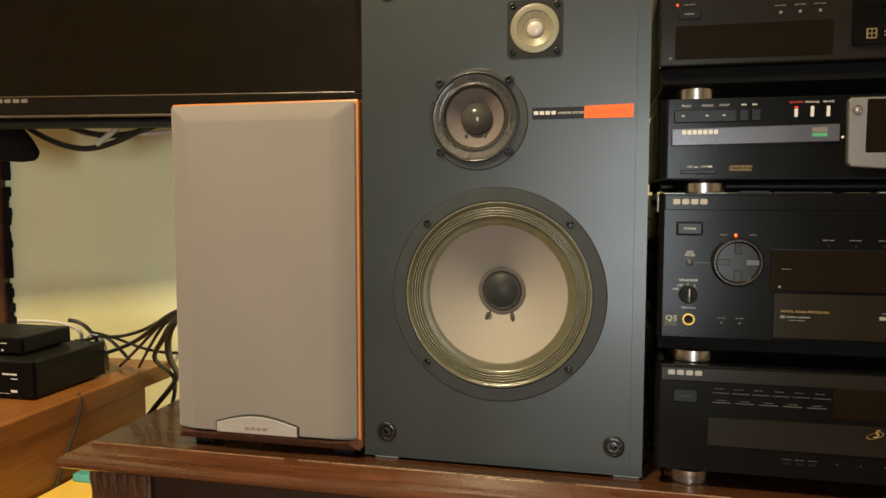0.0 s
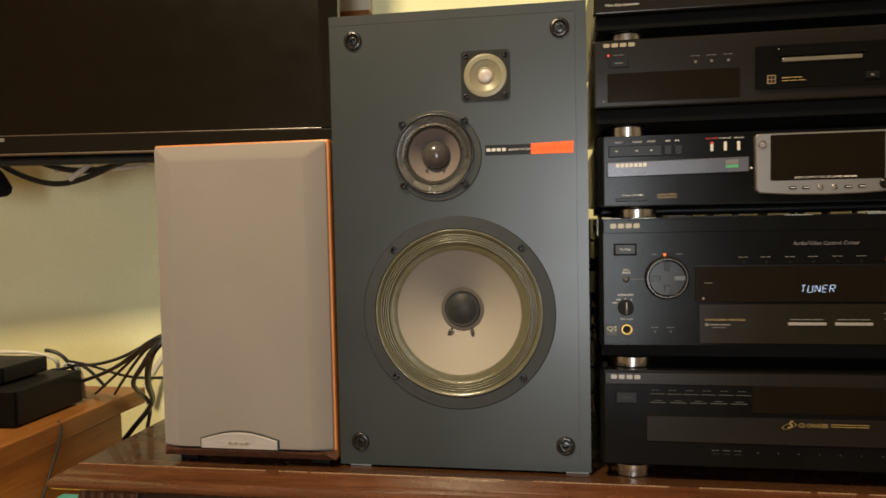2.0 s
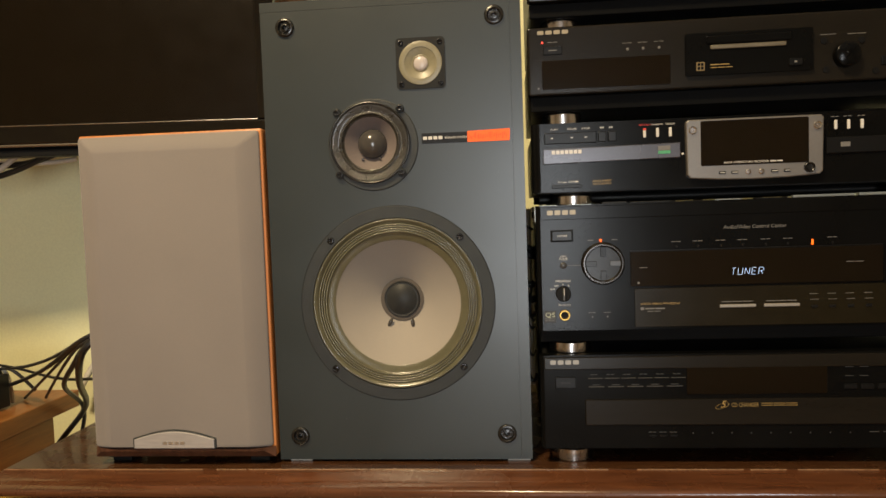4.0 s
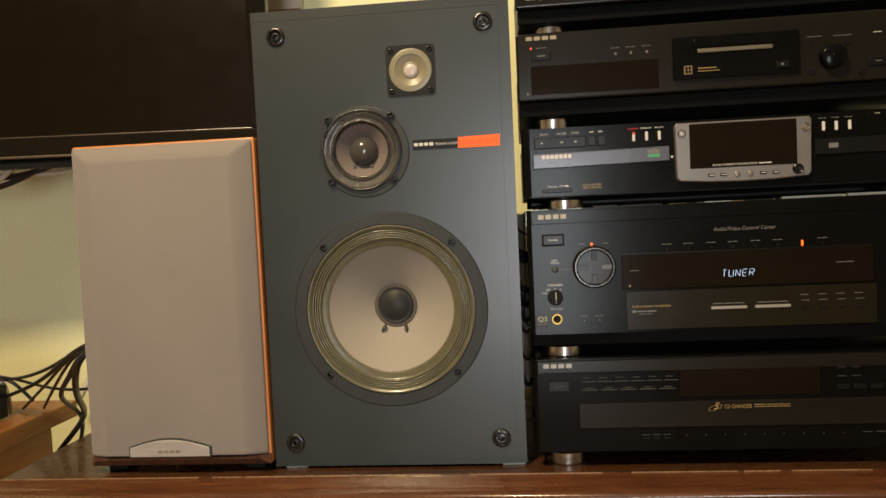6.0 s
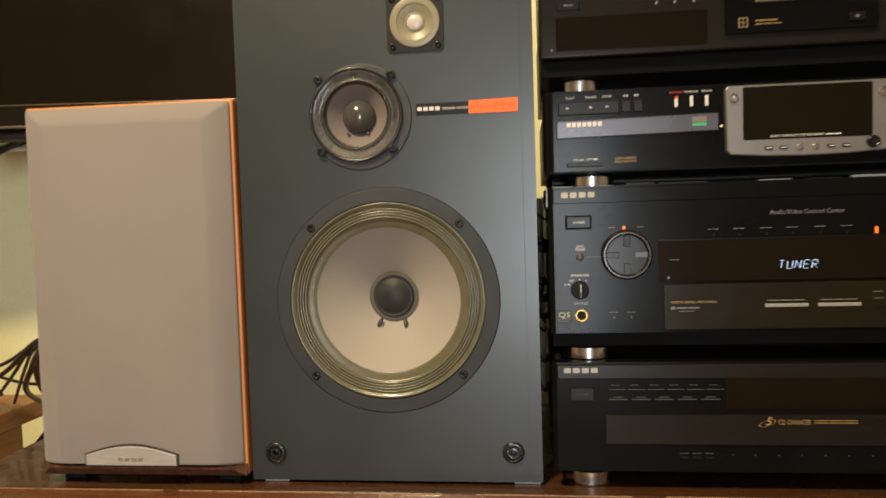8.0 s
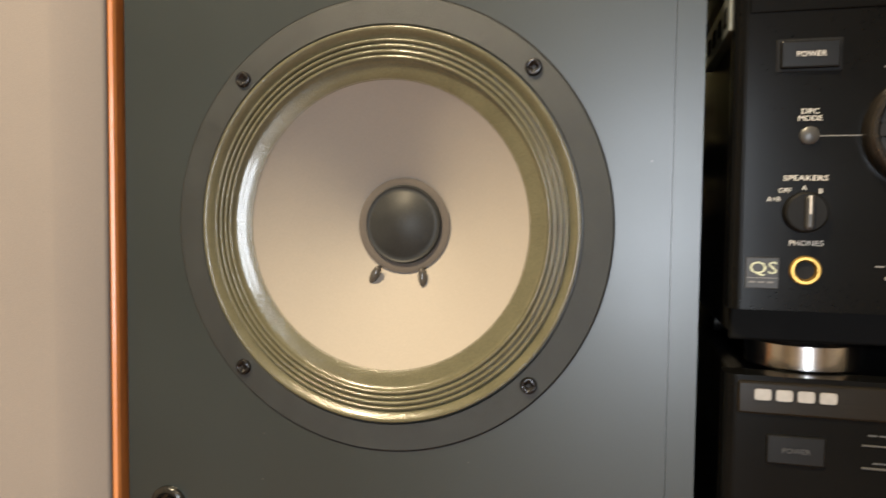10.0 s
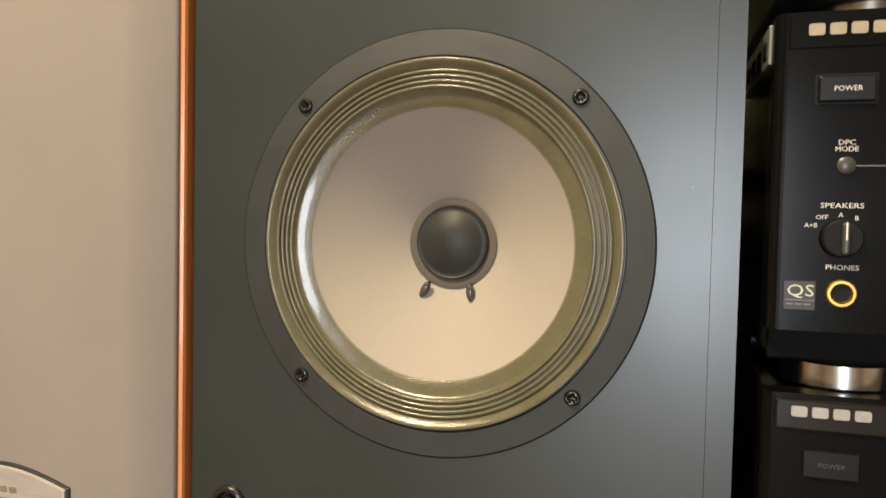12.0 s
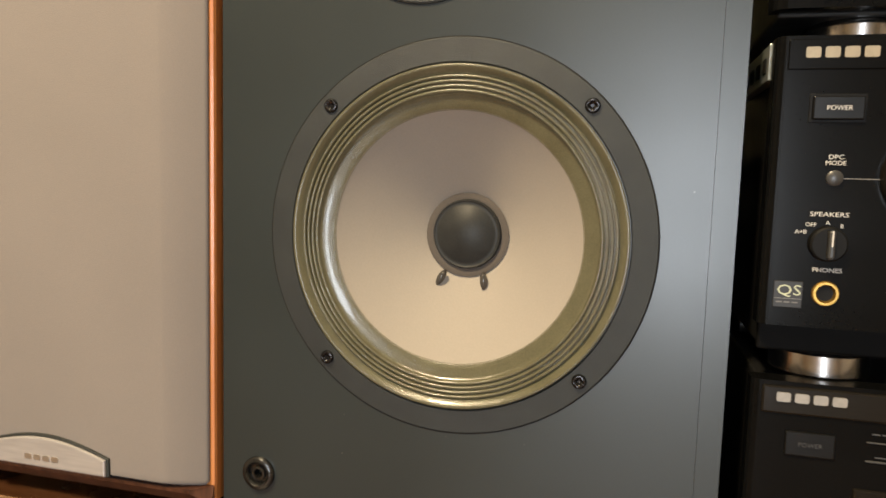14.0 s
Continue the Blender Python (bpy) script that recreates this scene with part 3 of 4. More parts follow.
for inset, y in [(0.0, -0.0064), (0.0, -0.0080)] + [(0.0230 * u, -0.0080 - 0.0105 * (1 - (1 - u) ** 1.45)) for u in (0.06, 0.14, 0.24, 0.36, 0.48, 0.60, 0.72, 0.84, 0.94, 1.0)]:
    loops.append([b.verts.new((x, y, z)) for x, z in round_rect(gx0 + inset, gx1 - inset, gz0 + inset * 0.12, gz1 - inset * 0.8, 0.0035, 5)])
for l0, l1 in zip(loops, loops[1:]):
    n = len(l0)
    for i in range(n):
        b.faces.new((l0[i], l0[(i + 1) % n], l1[(i + 1) % n], l1[i]))
b.faces.new(loops[-1])
bmesh.ops.recalc_face_normals(b, faces=list(b.faces))
grille = part("grille", b, FABRIC, bs, "grey-beige stretched cloth grille", smooth=1.2)


def arch(x0, x1, z0, z1, rise, n=16):
    pts = [(x0, z0), (x1, z0), (x1, z1)]
    for i in range(1, n):
        u = i / n
        pts.append((x1 + (x0 - x1) * u, z1 + rise * math.sin(math.pi * u)))
    return pts + [(x0, z1)]


part("badge_frame", plate(arch(-0.2915, -0.1985, 0.0180, 0.0292, 0.0095), -0.0201, -0.0120, 0.0006), FLANGE, grille, "dark badge surround")
silver = part("badge", plate(arch(-0.2898, -0.2002, 0.0184, 0.0285, 0.0085), -0.0215, -0.0165, 0.0010), BADGESILVER, grille, "brushed aluminium badge")
emblem(-0.2580, -0.2320, 0.0222, 0.0268, -0.0213, ALU, silver)
for px in (BX0 + 0.012, BX1 - 0.034):
    for py in (0.004, 0.18):
        part("rubber_foot", box(px, px + 0.022, py, py + 0.022, TOP, 0.005, 0.001), DARKPLASTIC, bs)

# ---- hi-fi stack ----
HX0, HX1 = 0.1475, 0.5775
FOOT_X = 0.1815


def foot(parent, cx, cy, z0, z1, r=0.0205):
    part("foot", upright(cx, cy, [(0, z0), (r * 0.96, z0), (r, z0 + 0.0008), (r, z1 - 0.003), (r * 1.0, z1 - 0.0022), (r * 0.93, z1), (0, z1)], 48), CHROME, parent, "polished metal foot", smooth=0.6)


def deck(name, label, z0, zf, z1, yf, foot_z, foot_x, plate_mat, depth=0.31, foot_r=0.0222, round_ends=0.0022, left=HX0):
    """A hi-fi unit: chassis, faceplate with rounded edges, darker sill under it, four turned feet."""
    d = thing(name, ((HX0 + HX1) / 2, 0.15, foot_z), label, "hi-fi unit", "hi-fi stack")
    part("chassis", box(left + 0.004, HX1 - 0.004, yf + 0.012, yf + depth, z0, z1 - 0.0015, 0.0012), CHASSIS, d, "black sheet-metal case")
    b = box(left, HX1, yf, yf + 0.0125, zf, z1)
    if round_ends > 0.003:
        ends = [e for e in b.edges if all(abs(v.co.y - yf) < 1e-6 for v in e.verts) and abs(e.verts[0].co.z - e.verts[1].co.z) > 0.01]
        bmesh.ops.bevel(b, geom=ends, offset=round_ends, segments=6, profile=0.5, affect="EDGES")
    else:
        bmesh.ops.bevel(b, geom=list(b.edges), offset=0.0022, segments=3, profile=0.5, affect="EDGES")
    part("faceplate", b, plate_mat, d, "black faceplate")
    if zf - z0 > 0.003:
        part("sill", box(left + 0.002, HX1 - 0.002, yf + 0.0095, yf + 0.0135, z0, zf, 0.001), SILLBLACK, d)
    for fx in (foot_x, HX0 + HX1 - foot_x):
        for fy in (yf + 0.0340, yf + depth - 0.045):
            foot(d, fx, fy, foot_z, z0, foot_r)
    return d


def button(parent, x0, x1, z0, z1, y, material=BUTTON, name="button", out=0.0014, r=0.0007, label=""):
    return part(name, box(x0, x1, y - out, y + 0.001, z0, z1, min(r, (x1 - x0) * 0.4, (z1 - z0) * 0.4)), material, parent, label)


def pane(parent, x0, x1, z0, z1, y, material=GLASSBLK, name="display_window", r=0.002, out=0.0008, label=""):
    return part(name, plate(round_rect(x0, x1, z0, z1, r), y - out, y + 0.0006, 0.0003), material, parent, label)


GOLDLOGO = make_mat("pale_gold_logo", (0.27, 0.225, 0.15), 0.4, metal=0.2)
# CD changer, lowest
y = -0.012
cd = deck("cd_changer", "black five-disc CD changer at the foot of the stack", 0.0105, 0.0150, 0.1115, y, TOP, FOOT_X, FACE, round_ends=0.0045)
part("logo_band", box(HX0 + 0.0045, HX1 - 0.0045, y - 0.0012, y + 0.002, 0.0965, 0.1095, 0.001), FACE2, cd, "brushed black band")
emblem(0.1572, 0.1880, 0.1015, 0.1075, y - 0.0014, SILVERINK, cd)
button(cd, 0.1630, 0.1840, 0.0775, 0.0890, y, name="power_button")
words("print", "POWER", 0.1685, 0.0822, 0.0020, y - 0.0016, DIMINK, cd, 0.0100)
for i in range(6):
    x = 0.1965 + i * 0.0165
    button(cd, x, x + 0.0145, 0.0868, 0.0876, y, DIMINK, out=0.0006)
    bars("printed_line", x + 0.002, x + 0.010, 0.0905, 0.0917, 5, y, DIMINK, cd)
for i in range(5):
    x = 0.1965 + i * 0.0195
    button(cd, x, x + 0.0160, 0.0780, 0.0790, y, DIMINK, out=0.0007)
    bars("printed_line", x + 0.004, x + 0.012, 0.0800, 0.0811, 4, y, DIMINK, cd)
pane(cd, 0.2945, 0.4300, 0.0700, 0.1030, y, r=0.001)
tray = part("tray_front", box(0.1925, 0.5050, y - 0.0016, y + 0.001, 0.0385, 0.0655, 0.0012), FACE2, cd, "brushed black disc tray front")
words("print", "5", 0.3265, 0.0565, 0.0070, y - 0.0018, GOLDINK, tray, slant=0.3)
b = lathe(0.3285, 0.0590, [(0.0062, y - 0.0018), (0.0067, y - 0.0019), (0.0067, y - 0.0016)], 40)
for v in b.verts:
    v.co.z = 0.0582 + (v.co.z - 0.0590) * 0.38 + (v.co.x - 0.3285) * 0.30
part("orbit_mark", b, GOLDINK, tray)
words("print", "CD CHANGER", 0.3372, 0.0571, 0.0042, y - 0.0018, GOLDINK, tray, 0.0265, thin=-0.00006)
bars("printed_line", 0.3665, 0.4020, 0.0601, 0.0610, 16, y - 0.0016, GOLDINK, tray)
bars("printed_line", 0.3665, 0.4020, 0.0580, 0.0589, 18, y - 0.0016, GOLDINK, tray)
for i in range(3):
    bars("printed_line", 0.2560 + i * 0.0105, 0.2640 + i * 0.0105, 0.0305, 0.0318, 5, y, DIMINK, cd)
    button(cd, 0.2565 + i * 0.0105, 0.2635 + i * 0.0105, 0.0262, 0.0285, y, out=0.0006)
for i in range(9):
    part("indicator", lathe(0.300 + i * 0.0190, 0.0300, [(0, y - 0.0003), (0.0007, y - 0.0003), (0.0007, y + 0.001)], 12), DIMINK, cd)
for i in range(2):
    for j in range(2):
        bars("printed_line", 0.447 + i * 0.014, 0.455 + i * 0.014, 0.0865 + j * 0.009, 0.0876 + j * 0.009, 4, y, DIMINK, cd)
for i in range(3):
    button(cd, 0.446 + i * 0.016, 0.458 + i * 0.016, 0.0740, 0.0790, y)
for i in range(2):
    bars("printed_line", 0.470 + i * 0.013, 0.479 + i * 0.013, 0.0300, 0.0313, 4, y, DIMINK, cd)

# receiver
y = -0.014
rc = deck("av_receiver", "black audio-video receiver with a lit tuner display", 0.1240, 0.1375, 0.2650, y, 0.1115, FOOT_X, FACE, 0.33, round_ends=0.0045)
# Lip broken into steel and black bits that imitate patchy reflections.
rng = random.Random(31)
x = HX0 + 0.004
while x < HX1 - 0.02:
    w = rng.uniform(0.018, 0.060)
    part("top_lip", box(x, min(x + w, HX1 - 0.004), y + 0.008, y + 0.0145, 0.2645, 0.2650 + rng.uniform(0.0003, 0.0026), 0.0004), STEEL if rng.random() < 0.4 else CHASSIS, rc, "broken chassis lip, its steel bits imitating patchy reflections")
    x += w + rng.uniform(0.002, 0.014)
part("chassis_edge", box(HX0 - 0.0008, HX0 + 0.0040, y + 0.0150, y + 0.10, 0.2480, 0.2645, 0.0004), STEEL, rc, "bright perforated steel chassis edge")
for i in range(4):
    part("vent_hole", box(HX0 - 0.0014, HX0 - 0.0004, y + 0.020 + i * 0.018, y + 0.028 + i * 0.018, 0.2520, 0.2590, 0.0004), DARKPLASTIC, rc)
part("logo_band", box(HX0 + 0.0045, HX1 - 0.0045, y - 0.0006, y + 0.002, 0.2505, 0.2635, 0.0005), FACE, rc, "dark band along the top")
emblem(0.1580, 0.1882, 0.2545, 0.2610, y - 0.0006, GOLDLOGO, rc)
part("button_well", box(0.1618, 0.1845, y - 0.0003, y + 0.001, 0.2278, 0.2402, 0.0003), DARKPLASTIC, rc)
button(rc, 0.1630, 0.1834, 0.2290, 0.2392, y, name="power_button", out=0.0022)
words("print", "POWER", 0.1683, 0.2331, 0.0020, y - 0.0024, WHITEINK, rc, 0.0100)
words("print", "DPC", 0.1742, 0.2122, 0.0020, y - 0.0002, WHITEINK, rc, 0.0060, align="CENTER")
words("print", "MODE", 0.1742, 0.2096, 0.0020, y - 0.0002, WHITEINK, rc, 0.0082, align="CENTER")
part("round_button", lathe(0.1740, 0.2040, [(0.0034, y + 0.001), (0.0034, y - 0.0014), (0.0026, y - 0.0020), (0, y - 0.0021)], 28), KNOBGREY, rc, smooth=0.7)
part("line", box(0.1775, 0.1925, y - 0.0002, y + 0.0002, 0.2037, 0.2041), GREYINK, rc)
DIALFACE = make_mat("dark_grey_dial_face", (0.010, 0.0095, 0.009), 0.28, spec=0.22)
knob = part("jog_dial", lathe(0.2132, 0.2052, [(0.0215, y + 0.001), (0.0215, y - 0.0040), (0.0207, y - 0.0066), (0.0196, y - 0.0076), (0.0184, y - 0.0076), (0.0172, y - 0.0060), (0.0168, y - 0.0046)], 72), DIALRIM, rc, "round dial with a dark metal rim", smooth=0.7)
part("dial_face", lathe(0.2132, 0.2052, [(0.0180, y - 0.0047), (0.0120, y - 0.0048), (0, y - 0.0048)], 72), DIALFACE, knob, smooth=0.7)
for a, q in ((90, 0.0), (0, 0.0), (180, 0.0), (270, 0.0)):
    px, pz = 0.2132 + 0.0120 * math.cos(radians(a)), 0.2052 + 0.0120 * math.sin(radians(a))
    w, h = (0.0028, 0.0050) if a in (90, 270) else (0.0055, 0.0026)
    # The right key's lighter grey paints a reflection onto it.
    part("dial_key", box(px - w, px + w, y - 0.0056, y - 0.0046, pz - h, pz + h, 0.0004), KNOBGREY if a == 0 else BUTTON if a == 90 else DIALFACE, knob)
part("lamp", box(0.2106, 0.2128, y - 0.0006, y + 0.0004, 0.2272, 0.2298, 0.0004), LED_ORANGE, rc, "lit orange indicator")
part("lamp", box(0.4150, 0.4170, y - 0.0006, y + 0.0004, 0.2180, 0.2236, 0.0004), LED_ORANGE, rc, "lit orange indicator")
for x in (0.1985, 0.2225):
    bars("printed_line", x, x + 0.006, 0.2283, 0.2294, 4, y, GREYINK, rc)
words("print", "SPEAKERS", 0.1655, 0.1872, 0.0020, y - 0.0002, WHITEINK, rc, 0.0155)
words("print", "OFF", 0.1640, 0.1826, 0.0018, y - 0.0002, WHITEINK, rc, 0.0044)
words("print", "A", 0.1722, 0.1836, 0.0018, y - 0.0002, WHITEINK, rc)
words("print", "B", 0.1780, 0.1824, 0.0018, y - 0.0002, WHITEINK, rc)
words("print", "A+B", 0.1600, 0.1793, 0.0018, y - 0.0002, WHITEINK, rc, 0.0048)
sel = part("selector_knob", lathe(0.1733, 0.1752, [(0.0078, y + 0.001), (0.0076, y - 0.0040), (0.0068, y - 0.0048), (0, y - 0.0050)], 40), DARKPLASTIC, rc, "round speaker selector knob", smooth=0.7)
part("grip", box(0.1722, 0.1750, y - 0.0080, y - 0.0044, 0.1688, 0.1814, 0.0010), KNOBGREY, sel)
part("pointer", box(0.1733, 0.1739, y - 0.0083, y - 0.0078, 0.1745, 0.1814), WHITEINK, sel)
words("print", "PHONES", 0.1682, 0.1626, 0.0020, y - 0.0002, WHITEINK, rc, 0.0118)
jack = part("headphone_jack", lathe(0.1742, 0.1532, [(0.0056, y + 0.001), (0.0056, y - 0.0012), (0.0051, y - 0.0018), (0.0041, y - 0.0018), (0.0034, y - 0.0006), (0.0033, y + 0.006)], 40), make_mat("gold_plate", (0.42, 0.26, 0.065), 0.34, metal=0.9), rc, "gold-plated headphone jack", smooth=0.6)
part("jack_bore", lathe(0.1742, 0.1532, [(0.0034, y - 0.0002), (0, y - 0.0001)], 24), DARKPLASTIC, jack)
QSGREY = make_mat("grey_label_foil", (0.022, 0.022, 0.022), 0.4, spec=0.3)
label = pane(rc, 0.1532, 0.1652, 0.1458, 0.1578, y, QSGREY, "quality_label", 0.0003, 0.0003)
words("print", "QS", 0.1543, 0.1516, 0.0047, y - 0.0005, make_mat("pale_green_print", (0.42, 0.44, 0.30), 0.5), label, 0.0098)
part("rule", box(0.1538, 0.1648, y - 0.0005, y - 0.0002, 0.1498, 0.1501), GREYINK, label)
bars("printed_line", 0.1545, 0.1642, 0.1478, 0.1488, 12, y - 0.0003, GREYINK, label)
for x in (0.2020, 0.2170):
    bars("printed_line", x - 0.004, x + 0.004, 0.1548, 0.1558, 5, y, GREYINK, rc)
    part("indicator", lathe(x, 0.1510, [(0, y - 0.0004), (0.0008, y - 0.0004), (0.0008, y + 0.001)], 12), GREYINK, rc)
pane(rc, 0.2405, 0.4815, 0.1812, 0.2160, y, GLASSBLK, "display_window", 0.001, 0.0014, "smoked display window")
pane(rc, 0.2440, 0.4840, 0.1400, 0.1788, y, GLOSSPANEL, "control_panel", 0.001, 0.0018, "smoked brown control panel")
part("trim_line", box(0.2405, 0.4815, y - 0.0016, y + 0.0004, 0.2163, 0.2170), BUTTON, rc)
b = bmesh.new()
cell, pitch, high, thick = 0.0042, 0.0066, 0.0068, 0.00020
STROKES = {"T": ((0, 1, 1, 1), (0.5, 0, 0.5, 1)), "U": ((0, 0, 0, 1), (1, 0, 1, 1), (0, 0, 1, 0)), "N": ((0, 0, 0, 1), (1, 0, 1, 1), (0, 1, 1, 0)),
           "E": ((0, 0, 0, 1), (0, 1, 1, 1), (0, 0.5, 0.85, 0.5), (0, 0, 1, 0)), "R": ((0, 0, 0, 1), (0, 1, 1, 1), (1, 0.5, 1, 1), (0, 0.5, 1, 0.5), (0.45, 0.5, 1, 0))}
for i, letter in enumerate("TUNER"):
    for u0, v0, u1, v1 in STROKES[letter]:
        p = Vector((0.3378 + i * pitch + u0 * cell + v0 * 0.0010, 0.1905 + v0 * high))
        q = Vector((0.3378 + i * pitch + u1 * cell + v1 * 0.0010, 0.1905 + v1 * high))
        d = (q - p).normalized() * 0.0004
        n = Vector((-d.y, d.x)).normalized() * thick
        join(b, plate([tuple(p + d + n), tuple(p + d - n), tuple(q - d - n), tuple(q - d + n)], y - 0.0017, y - 0.0013))
part("lit_display_word", b, VFD, rc, "lit word TUNER in pale blue segments")
words("print", "Audio/Video Control Center", 0.3315, 0.2362, 0.0038, y - 0.0002, GREYINK, rc, 0.0600, slant=0.15)
bars("printed_line", 0.2490, 0.2570, 0.1995, 0.2003, 4, y - 0.0014, GREYINK, rc)
part("remote_eye", box(0.2470, 0.2490, y - 0.0017, y - 0.0012, 0.1835, 0.1856), GREYINK, rc)
words("print", "DIGITAL SIGNAL PROCESSING", 0.2495, 0.1625, 0.0019, y - 0.0020, GOLDINK, rc, 0.0380)
part("mark_frame", box(0.2495, 0.2530, y - 0.0020, y - 0.0016, 0.1572, 0.1598), GREYINK, rc)
bars("printed_line", 0.2540, 0.2740, 0.1574, 0.1596, 9, y - 0.0018, GREYINK, rc)
bars("printed_line", 0.2560, 0.2700, 0.1552, 0.1562, 6, y - 0.0018, GREYINK, rc)
for x0, x1 in ((0.3265, 0.3615), (0.3690, 0.4030)):
    button(rc, x0, x1, 0.1580, 0.1612, y - 0.0018, SILVERINK, "silver_button", 0.0012)
    bars("printed_line", x0 + 0.002, x1 - 0.002, 0.1632, 0.1645, 10, y - 0.0018, GREYINK, rc)
for i, x in enumerate((0.2860, 0.3070, 0.3290, 0.3500, 0.3720, 0.3930, 0.4350)):
    bars("printed_line", x - 0.005, x + 0.005, 0.2246, 0.2256, 5, y, GREYINK, rc)
    button(rc, x - 0.0012, x + 0.0012, 0.2185, 0.2212, y, out=0.0006)
bars("printed_line", 0.4470, 0.4640, 0.2003, 0.2013, 6, y - 0.0014, GREYINK, rc)
for i in range(4):
    x = 0.4120 + i * 0.017
    bars("printed_line", x, x + 0.008, 0.1695, 0.1704, 4, y - 0.0018, GREYINK, rc)
    bars("printed_line", x + 0.001, x + 0.009, 0.1640, 0.1648, 4, y - 0.0018, GREYINK, rc)
    button(rc, x + 0.002, x + 0.008, 0.1560, 0.1590, y - 0.0018, out=0.0008)
volume = part("volume_knob", lathe(0.530, 0.195, [(0.024, y + 0.001), (0.0235, y - 0.014), (0.022, y - 0.016), (0, y - 0.016)], 64), FACE, rc, smooth=0.7)

# CD recorder
y = -0.006
ph = deck("cd_recorder", "black audio CD recorder with a silver display surround", 0.2770, 0.2785, 0.3480, y, 0.2650, 0.188, FACE, 0.29, 0.0212, 0.0085, left=0.1455)
part("key_strip", box(0.1585, 0.2108, y - 0.0016, y + 0.001, 0.3272, 0.3385, 0.0008), BUTTON, ph, "row of play keys")
for x in (0.1650, 0.1850, 0.1990):
    bars("printed_line", x, x + 0.0024, 0.3322, 0.3340, 2, y - 0.0016, WHITEINK, ph)
for t, x, w in (("PLAY", 0.1648, 0.0078), ("PAUSE", 0.1818, 0.0092), ("STOP", 0.1962, 0.0082)):
    words("print", t, x, 0.3412, 0.0017, y - 0.0002, WHITEINK, ph, w)
for x in (0.2125, 0.2225):
    button(ph, x, x + 0.0080, 0.3278, 0.3380, y)
for i, x in enumerate((0.2150, 0.2245)):
    b = None
    for k in range(2):
        s = 1 if i else -1
        cx = x + k * 0.0022
        b = join(b, plate([(cx - s * 0.001, 0.3410), (cx + s * 0.001, 0.3420), (cx - s * 0.001, 0.3430)], y - 0.0003, y + 0.0002))
    part("skip_mark", b, WHITEINK, ph)
for t, x, w, m in (("RECORD", 0.2530, 0.0105, REDINK), ("FINALIZE", 0.2652, 0.0110, WHITEINK), ("ERASE", 0.2792, 0.0086, WHITEINK)):
    words("print", t, x, 0.3420, 0.0016, y - 0.0002, m, ph, w)
for i, x in enumerate((0.2570, 0.2697, 0.2822, 0.4402, 0.4522, 0.4648)):
    button(ph, x, x + 0.0028, 0.3300, 0.3392, y, WHITEINK, "upright_key", 0.0016)
    if i == 0:
        part("key_tip", box(x - 0.0001, x + 0.0029, y - 0.0018, y, 0.3370, 0.3393, 0.0005), REDINK, ph)
    if i > 2:
        bars("printed_line", x - 0.003, x + 0.005, 0.3420, 0.3432, 5, y, GREYINK, ph)
tray = part("tray_front", plate([(0.1568, 0.3068), (0.2930, 0.3088), (0.2930, 0.3238), (0.1568, 0.3222)], y - 0.0022, y + 0.001, 0.0008), BLUEGREY, ph, "blue-grey recorder tray front")
emblem(0.1650, 0.1960, 0.3160, 0.3214, y - 0.0022, WHITEINK, tray, 7)
part("disc_label", box(0.2710, 0.2830, y - 0.0026, y - 0.0020, 0.3165, 0.3210, 0.0002), GREYINK, tray)
part("disc_label", box(0.2710, 0.2830, y - 0.0026, y - 0.0020, 0.3130, 0.3162, 0.0002), GREEN, tray)
button(ph, 0.1650, 0.1955, 0.2822, 0.2858, y, name="power_button")
words("print", "ON", 0.1705, 0.2878, 0.0017, y - 0.0002, WHITEINK, ph, 0.0042)
words("print", "OFF", 0.1815, 0.2878, 0.0017, y - 0.0002, WHITEINK, ph, 0.0056)
part("switch_mark", box(0.1762, 0.1800, y - 0.0003, y, 0.2879, 0.2886), WHITEINK, ph)
part("switch_mark", box(0.1880, 0.1916, y - 0.0003, y, 0.2879, 0.2893), WHITEINK, ph)
words("print", "HIGH SPEED", 0.2058, 0.2876, 0.0019, y - 0.0002, GOLDINK, ph, 0.0186, slant=0.2)
words("print", "RECORDING", 0.2058, 0.2848, 0.0019, y - 0.0002, GOLDINK, ph, 0.0186, slant=0.2)
bezel = part("display_surround", plate([(0.2975, 0.3425), (0.2985, 0.2905), (0.3015, 0.2872), (0.33, 0.2852), (0.3625, 0.2845), (0.395, 0.2852), (0.4245, 0.2872), (0.4275, 0.2905), (0.4285, 0.3425), (0.4262, 0.3450), (0.2998, 0.3450)], y - 0.0060, y + 0.001, 0.0012), SILVERPANEL, ph, "silver display surround")
pane(bezel, 0.3115, 0.4140, 0.2990, 0.3432, y - 0.0060, GLASSBLK, "display_window", 0.0015, 0.0006)
words("print", "AUDIO COMPACT DISC RECORDER", 0.3330, 0.3006, 0.0020, y - 0.0068, WHITEINK, bezel, 0.0430)
bars("printed_line", 0.3775, 0.3900, 0.3006, 0.3025, 6, y - 0.0066, WHITEINK, bezel)
for cx, cz in ((0.3038, 0.3345), (0.4220, 0.3345)):
    part("round_key", lathe(cx, cz, [(0.0040, y - 0.0058), (0.0040, y - 0.0074), (0.0034, y - 0.0080), (0.0026, y - 0.0072), (0.0010, y - 0.0072), (0, y - 0.0082)], 32), CHROME, bezel, smooth=0.6)
